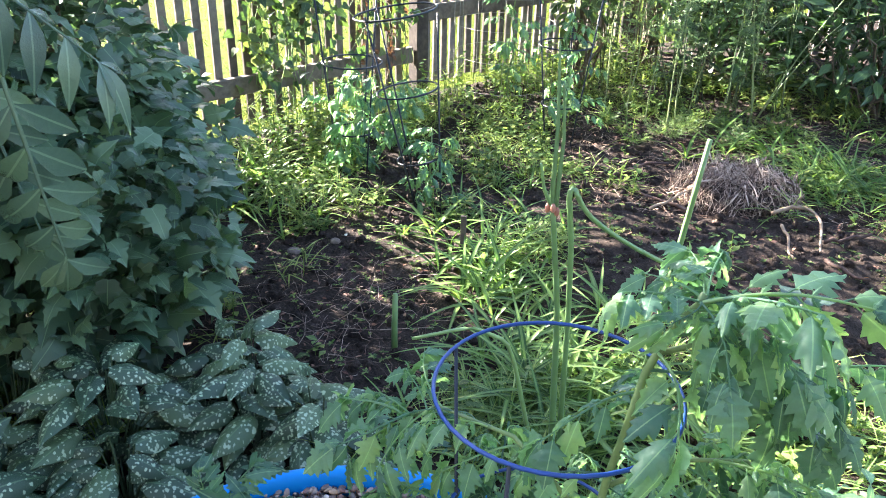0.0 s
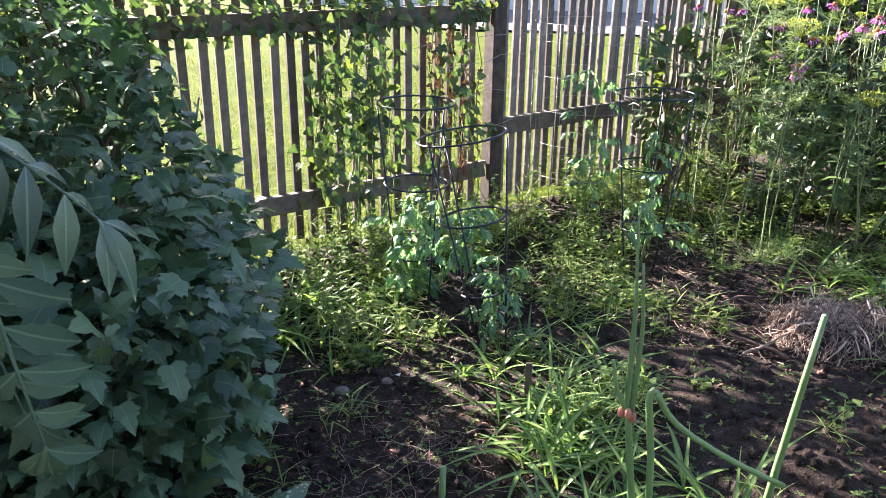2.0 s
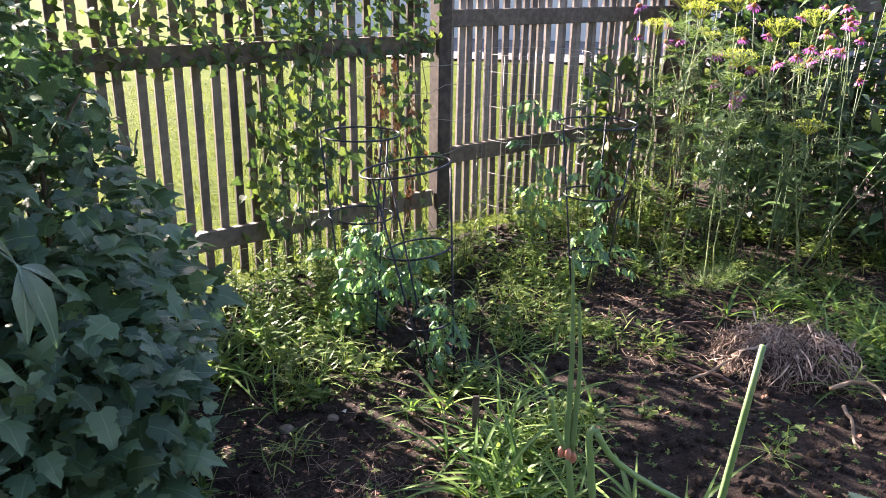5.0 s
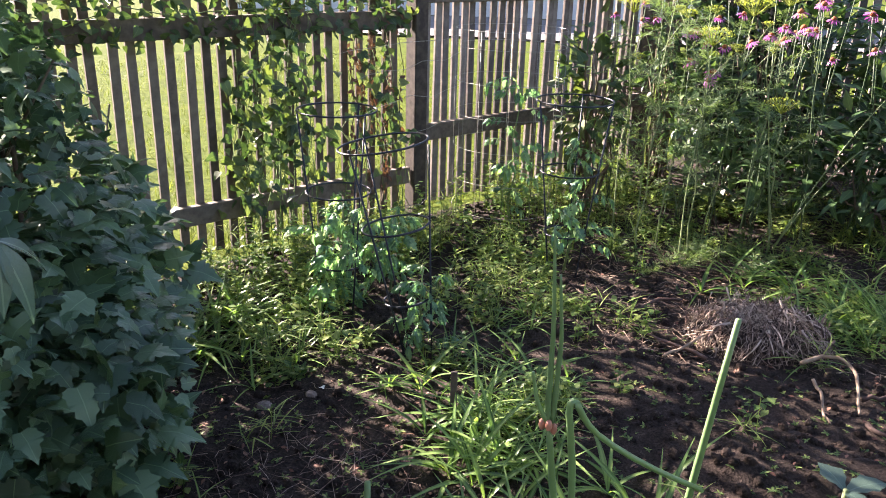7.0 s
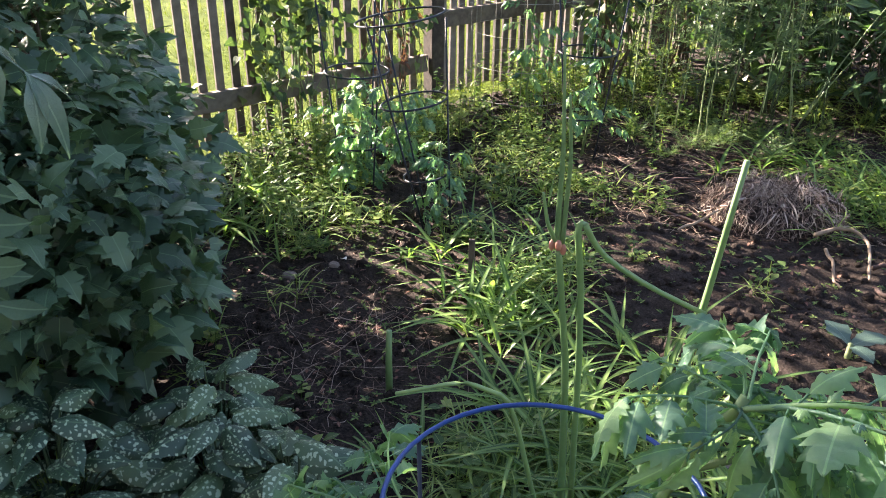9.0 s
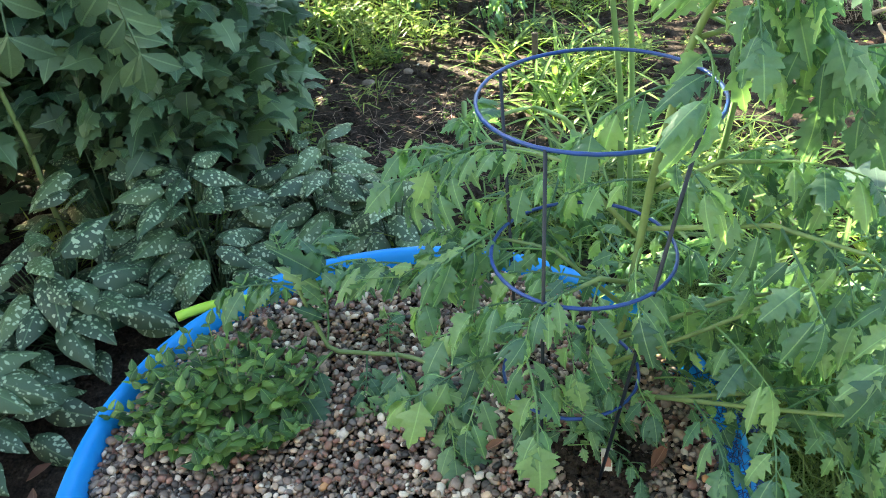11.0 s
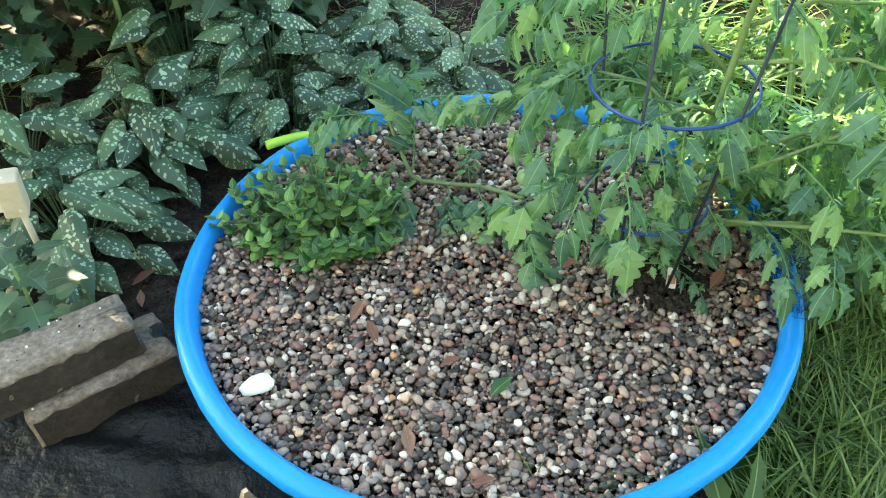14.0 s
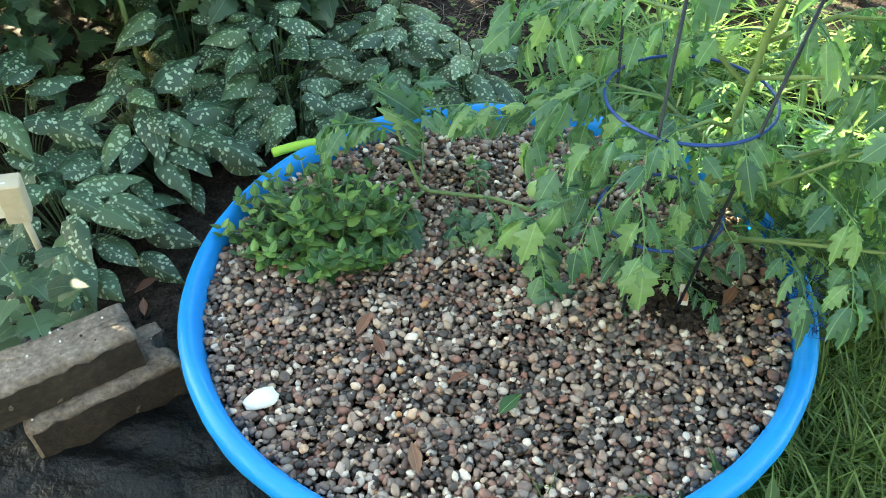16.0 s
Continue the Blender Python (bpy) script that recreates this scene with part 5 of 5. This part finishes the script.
tagged(part("weed_seedlings", b, WEED), "low broad-leaved weeds and seedlings", "weeds", kind="stuff")

# lawn beside the pool and past the fence
b = Batch()
n = 0
while n < 20000:
    x, y = U(0.35, 1.4), U(-0.9, 1.0)
    if is_soil(x, y) or math.hypot(x - PC[0], y - PC[1]) < 0.6:
        continue
    b.add(BLADE2, frame_of(polar(U(0, 6.28), U(0.2, 1.35))) * U(0.03, 0.11), (x, y, lift(x, y)))
    n += 1
while n < 36000:
    x, y = 0.8 + rng.normal(0, 0.75), -0.2 + rng.normal(0, 0.75)
    if not is_soil(x, y) and not near_lawn(x, y) and math.hypot(x - PC[0], y - PC[1]) > 0.62:
        b.add(BLADE2, frame_of(polar(U(0, 6.28), U(0.2, 1.35))) * U(0.03, 0.1), (x, y, lift(x, y) - 0.012))
    n += 1
for k in range(150):
    x0, y0 = U(0.42, 1.4), U(-0.85, 0.45)
    if math.hypot(x0 - PC[0], y0 - PC[1]) < 0.64 or is_soil(x0, y0):
        continue
    for j in range(18):
        b.add(BLADE2, frame_of(polar(U(0, 6.28), U(0.3, 1.25))) * U(0.09, 0.18), (x0 + rng.normal(0, 0.02), y0 + rng.normal(0, 0.02), lift(x0, y0) - 0.01))
tagged(part("lawn_grass", b, LAWN), "rough mown grass beside the pool", "grass", kind="stuff")
b = Batch()
for k in range(22000):
    s, d = U(-5.0, 4.5), 0.1 + 7.5 * U(0, 1) ** 1.7
    p = FP + FD * s - FN * d
    b.add(BLADE2, frame_of(polar(U(0, 6.28), U(0.5, 1.4))) * U(0.06, 0.14), (p[0], p[1], lift(p[0], p[1]) - 0.012))
tagged(part("lawn_grass", b, FARLAWN), "sunlit lawn grass behind the fence", "grass", kind="stuff")

# ---- wall blocks, plastic sheet, small box on a stick ----
BA = np.array(Euler((0, 0, radians(46))).to_matrix())


def wall_block(c, size, label, notch, turn=BA):
    """A moulded block: rounded plan with a notch in one end, worn edges, a long side darkened with dirt and painted
    shade.
    """
    root = thing("wall_block", (c[0], c[1], 0), label, "concrete block", "wall blocks")
    lx, ly, lz = [q / 2 for q in size]
    plan = [(-lx, -ly), (lx, -ly)]
    plan += [(lx - notch * math.sin(a), -notch * math.cos(a)) for a in np.linspace(0, math.pi, 9)]
    plan += [(lx, ly), (-lx, ly)]
    fine = []
    for k, p in enumerate(plan):
        q = plan[(k + 1) % len(plan)]
        n = max(1, int(math.hypot(q[0] - p[0], q[1] - p[1]) / 0.012))
        fine += [(p[0] + (q[0] - p[0]) * i / n, p[1] + (q[1] - p[1]) * i / n) for i in range(n)]
    n = len(fine)
    rings = [(-lz, 0.006), (-lz + 0.006, 0.0), (0.0, 0.0), (lz - 0.012, 0.0), (lz - 0.004, 0.003), (lz, 0.009), (lz + 0.001, 0.03)]
    v = []
    for z, inset in rings:
        for x, y in fine:
            kx, ky = 1 - inset / lx, 1 - inset / ly
            v.append((x * kx, y * ky, z))
    v.append((-lx * 0.1, 0, lz + 0.001))
    v = np.array([np.array(q) + np.array([0.0045 * noise.noise(Vector(q) * 38 + Vector((k * 9, c[2] * 50, 0))) + 0.002 * noise.noise(Vector(q) * 130 + Vector((k * 5, 0, 0))) for k in range(3)]) for q in v])
    f = [(r * n + i, r * n + (i + 1) % n, r * n + n + (i + 1) % n, r * n + n + i) for r in range(len(rings) - 1) for i in range(n)]
    f += [((len(rings) - 1) * n + i, (len(rings) - 1) * n + (i + 1) % n, len(rings) * n) for i in range(n)]
    part("body", Batch().add((v, f, v[:, :2]), turn, c), CONCRETE, root, normals=True)
    # thin dark skin over the long side, paints its shade along with the dirt
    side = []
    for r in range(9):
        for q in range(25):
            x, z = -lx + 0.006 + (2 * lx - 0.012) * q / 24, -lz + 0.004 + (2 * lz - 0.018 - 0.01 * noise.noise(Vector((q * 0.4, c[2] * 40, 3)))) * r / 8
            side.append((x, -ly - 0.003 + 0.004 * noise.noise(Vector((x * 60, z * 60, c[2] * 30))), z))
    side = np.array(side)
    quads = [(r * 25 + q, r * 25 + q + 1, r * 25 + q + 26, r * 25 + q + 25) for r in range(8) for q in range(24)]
    part("dirty_shaded_side", Batch().add((side, quads, side[:, :2]), turn, c), SHADED_DIRT, root, "long side darkened with dirt and painted-in shade")
    for k in range(14):
        x, y, s = U(-lx, lx), U(-ly, ly), U(0.001, 0.0028)
        crumb = Batch().add(ICO, spin() * s, turn @ np.array((x * 0.9, y * 0.85, lz + 0.003)) + np.array(c))
        part("crumb", crumb, WHITE if k % 3 == 0 else SOIL, root)


wall_block((-0.783, -0.302, 0.145), (0.27, 0.1, 0.085), "tan concrete wall block stacked on another", 0.014)
wall_block((-0.746, -0.275, 0.05), (0.28, 0.13, 0.1), "tan concrete wall block lying on dark sheeting", 0.026)
for k in range(5):
    wall_block((0.155 + U(-0.004, 0.004), -0.735, 0.053 + 0.106 * k), (0.155, 0.13, 0.106), "tan concrete wall block in a small stack by the pool", 0.014, np.array(Euler((0, 0, radians(4 + U(-4, 4)))).to_matrix()))
post = thing("pointed_stake", (-0.2, -0.69, 0), "weathered wooden stake with a pointed top", "stake")
part("shaft", Batch().tube([(-0.205, -0.69, -0.03), (-0.204, -0.69, 0.2), (-0.203, -0.69, 0.41), (-0.202, -0.69, 0.43)], 0.022, 0.021, 4), WOOD, post, smooth=False)
part("point", Batch().tube([(-0.202, -0.69, 0.428), (-0.2, -0.69, 0.48)], 0.0205, 0.004, 4), WOOD, post, smooth=False)
b = Batch()
xs = np.linspace(-1.5, -0.2, 70)
ys = np.linspace(-1.5, -0.05, 70)
v = np.array([(x, y, 0.006 + lift(x, y) + 0.03 * abs(noise.noise(Vector((x * 6, y * 11, 1)))) + 0.014 * abs(noise.noise(Vector((x * 22, y * 16, 5))))) for y in ys for x in xs])
f = [(j * 70 + i, j * 70 + i + 1, j * 70 + 71 + i, j * 70 + 70 + i) for j in range(69) for i in range(69) if ys[j] < -0.25 - 0.35 * (xs[i] + 0.6)]
b.add((v, f, v[:, :2]))
tagged(part("weed_sheet", b, FILM), "crumpled black plastic weed sheet under the blocks", "plastic sheet")

box = thing("garden_marker", (-1.022, 0.008, 0), "small pale wooden box on a thin stick", "garden marker")
part("stick", Batch().tube([(-1.022, 0.008, -0.03), (-1.012, -0.014, 0.138), (-0.989, -0.035, 0.25)], 0.007, 0.007, 8), PALEWOOD, box)
part("block", Batch().box((-1.002, -0.026, 0.278), (0.045, 0.045, 0.1), np.array(Euler((0.12, 0.1, 0.5)).to_matrix()), 0.003), PALEWOOD, box, smooth=False)
part("cap", Batch().box((-1.022, -0.046, 0.285), (0.05, 0.006, 0.09), np.array(Euler((0.12, 0.1, 0.5)).to_matrix()), 0.001), WHITE, box, "white painted plate", smooth=False)

# lime hose piece over the rim
pts = arc((-0.597, 0.309, 0.203), (-0.457, 0.381, 0.203), 0.012, 10, (-0.4, 0.9, 0))
tagged(part("hose_piece", Batch().tube(pts, 0.011, 0.011, 8), LIME), "lime green plastic tube lying against the rim", "hose")

# seedling plant by the blocks
sq = thing("squash_seedling", (-0.909, -0.199, 0), "leafy green weed growing over the wall block", "plant")
part("stem", Batch().tube([(-0.909, -0.199, -0.01), (-0.889, -0.209, 0.2), (-0.879, -0.219, 0.28)], 0.004, 0.003, 6), STEM, sq)
leafy(sq, "leaf", [MAPLE2, HEART], SHRUB, [(polar(k * 2.4, U(-0.3, 0.4)), np.array((0, 0, 1.0)), U(0.05, 0.09), np.array((-0.889, -0.209, 0.06 + 0.24 * k / 30)) + polar(k * 2.4, 0) * 0.05) for k in range(30)], 30)

# broad weeds that lean over the rim
DANDE = leaf(0.3, 9, 0.2, 0.5, 0.65, 0.02, 0.3)
dm = Batch().add(DANDE).mesh("leaf", WEED)
for x, y, leaves in [(0.41, -0.43, [((-0.058, 0.076, 0.25), 0.19), ((0.06, 0.08, 0.13), 0.17), ((0.1, -0.03, 0.08), 0.14), ((-0.02, -0.1, 0.06), 0.13)]), (0.0, -0.66, [((0.1, 0.05, 0.1), 0.12), ((-0.1, 0.02, 0.08), 0.12), ((0.02, 0.08, 0.12), 0.12), ((0.0, -0.1, 0.05), 0.1)])]:
    w = thing("dandelion", (x, y, 0), "small dandelion with toothed leaves against the pool rim", "dandelion", "dandelions")
    for way, ln in leaves:
        place("leaf", dm, w, frame_of(way, (0.3, -0.8, 0.4)) * ln * np.array((0.6, 1, 1)), (x, y, 0.04))
for x, y, n in [(0.245, -0.347, 5), (0.283, -0.382, 7), (0.224, -0.419, 6), (0.118, -0.411, 4)]:
    w = thing("grass_tuft", (x, y, 0.16), "few thin grass blades sprouting between the pebbles", "grass", "grass among pebbles")
    for k in range(n):
        part("blade", Batch().add(BLADE, frame_of(polar(U(0, 6.28), U(0.3, 1.2))) * U(0.03, 0.075) * np.array((0.6, 1, 1)), (x + U(-0.02, 0.02), y + U(-0.02, 0.02), 0.162)), LAWN, w)

net = Batch()
for k in range(260):
    a = U(-0.12, 0.36)
    p = np.array((PC[0] + 0.565 * math.cos(a), PC[1] + 0.565 * math.sin(a), 0.196)) + rng.normal(0, 0.01, 3)
    net.tube(wander(p, p + rng.normal(0, 0.022, 3), 0.006, 5), 0.0009, 0.0008, 4)
tagged(part("torn_netting", net, WIRE), "torn blue plastic netting bunched on the rim", "netting", kind="stuff")

tagged(part("paper_scrap", Batch().add(leaf(0.6, 3, 0.5, 0.2, 0.5), frame_of((0.4, -0.6, 0.5)) * 0.05, (-0.449, 2.107, 0.02)), WHITE), "torn white scrap of plastic on the soil", "scrap")

# small things on the pebbles
tagged(part("white_shell", Batch().add((np.array([q * (1 + 0.35 * noise.noise(Vector(q * 1.3))) for q in ICO2[0]]), ICO2[1], ICO2[2]), np.array(Euler((0.1, -0.15, 0.5)).to_matrix()) * np.array((0.032, 0.019, 0.008)), (-0.38, -0.333, 0.178)), WHITE), "flat white stone lying on the pebbles", "stone")
tagged(part("green_leaf", Batch().add(leaf(0.6, 4, 0.4, 0.3, 0.4), frame_of((0.5, 0.7, 0.35)) * 0.05, (0.012, -0.29, 0.176)), HERB), "fallen bright green leaf on the pebbles", "leaf")
for x, y, a, s in [(-0.084, -0.242, 0.3, 0.04), (-0.264, -0.171, 1.2, 0.05), (-0.203, -0.209, 2.2, 0.045), (0.097, 0.032, 0.4, 0.04), (0.007, -0.46, 0.2, 0.04), (0.377, 0.02, 1.0, 0.05), (-0.092, -0.426, 2.0, 0.05), (0.313, -0.38, 0.4, 0.04), (-0.833, -0.002, 0.6, 0.06), (-0.779, -0.061, 2.0, 0.04)]:
    z = 0.178 if math.hypot(x - PC[0], y - PC[1]) < 0.53 else 0.02
    tagged(part("dead_leaf", Batch().add(leaf(0.5, 4, 0.8, -0.3, 0.4), frame_of((math.cos(a), math.sin(a), 0.1)) * s, (x, y, z)), BROWN), "curled dry brown leaf", "dead leaf", "dead leaves")
tag = thing("plant_tag", (0.304, 0.012, 0.17), "small white plastic plant label with a picture", "plant label")
part("card", Batch().box((0.304, 0.012, 0.198), (0.018, 0.002, 0.05), np.array(Euler((-0.25, 0, 0.1)).to_matrix())), WHITE, tag, smooth=False)
part("picture", Batch().box((0.304, 0.0085, 0.201), (0.014, 0.001, 0.018), np.array(Euler((-0.25, 0, 0.1)).to_matrix())), REDSKIN, tag, "orange-red printed picture", smooth=False)


# unseen wall added behind the eye: closes the yard and cuts skylight from there
tagged(part("unseen_wall_south", Batch().box((0, -3.2, 1.6), (13, 0.2, 3.2)), UNSEEN_WALL, smooth=False), "unseen dark wall added behind the eye to hold back skylight", "wall", kind="structure")


# ---- distance: trees and a house past the lawn ----
def tree(x, y, h, r, n):
    root = thing("tree", (x, y, 0), "leafy green tree past the lawn", "tree", "far trees")
    line = wander((x, y, -0.1), (x + U(-0.4, 0.4), y, h * 0.75), 0.12, 7)
    b = Batch().tube(line, 0.2, 0.06, 9)
    spots = []
    for k in range(16):
        p = along(line, U(0.35, 1.0))
        q = p + polar(U(0, 6.28), U(0.1, 0.9)) * r * U(0.5, 0.9)
        b.tube(wander(p, q, 0.08, 5), 0.05, 0.015, 5)
        for j in range(n // 16):
            c = q + rng.normal(0, r * 0.28, 3)
            spots.append((rng.normal(0, 1, 3), np.array((0, 0, 1.0)) + rng.normal(0, 0.4, 3), U(0.2, 0.4), c))
    part("trunk", b, TWIG, root, "brown trunk with limbs")
    leafy(root, "crown", [OVAL, MAPLE], TREE, spots, 0, "crown")


for x, y, h, r in [(-30, 14, 9, 3.8), (-3.5, 28, 9, 3.8), (4.5, 27, 10, 3.8), (11, 24, 11, 4.1), (18, 19, 9, 3.7)]:
    tree(x, y, h, r, 1300)
house = thing("house", (-1, 24, 0), "pale grey house with siding beyond the trees", "house")
part("wall", Batch().box((-1, 24, 1.6), (13, 7, 3.2)), SIDING, house, smooth=False)
rb = Batch().add((np.array([(-7.8, 20.2, 3.2), (5.8, 20.2, 3.2), (5.8, 27.8, 3.2), (-7.8, 27.8, 3.2), (-7.8, 24, 5.6), (5.8, 24, 5.6)]), [(0, 1, 5, 4), (2, 3, 4, 5), (0, 4, 3), (1, 2, 5), (0, 3, 2, 1)], np.zeros((6, 2))))
part("roof", rb, WOOD, house, "brown shingled roof", smooth=False)
for x in (-5.5, -2.5, 1.5):
    w = part("window", Batch().box((x, 20.48, 1.8), (1.1, 0.06, 1.3)), WHITE, house, smooth=False)
    part("pane", Batch().box((x, 20.44, 1.8), (0.95, 0.02, 1.15)), FILM, w, smooth=False)
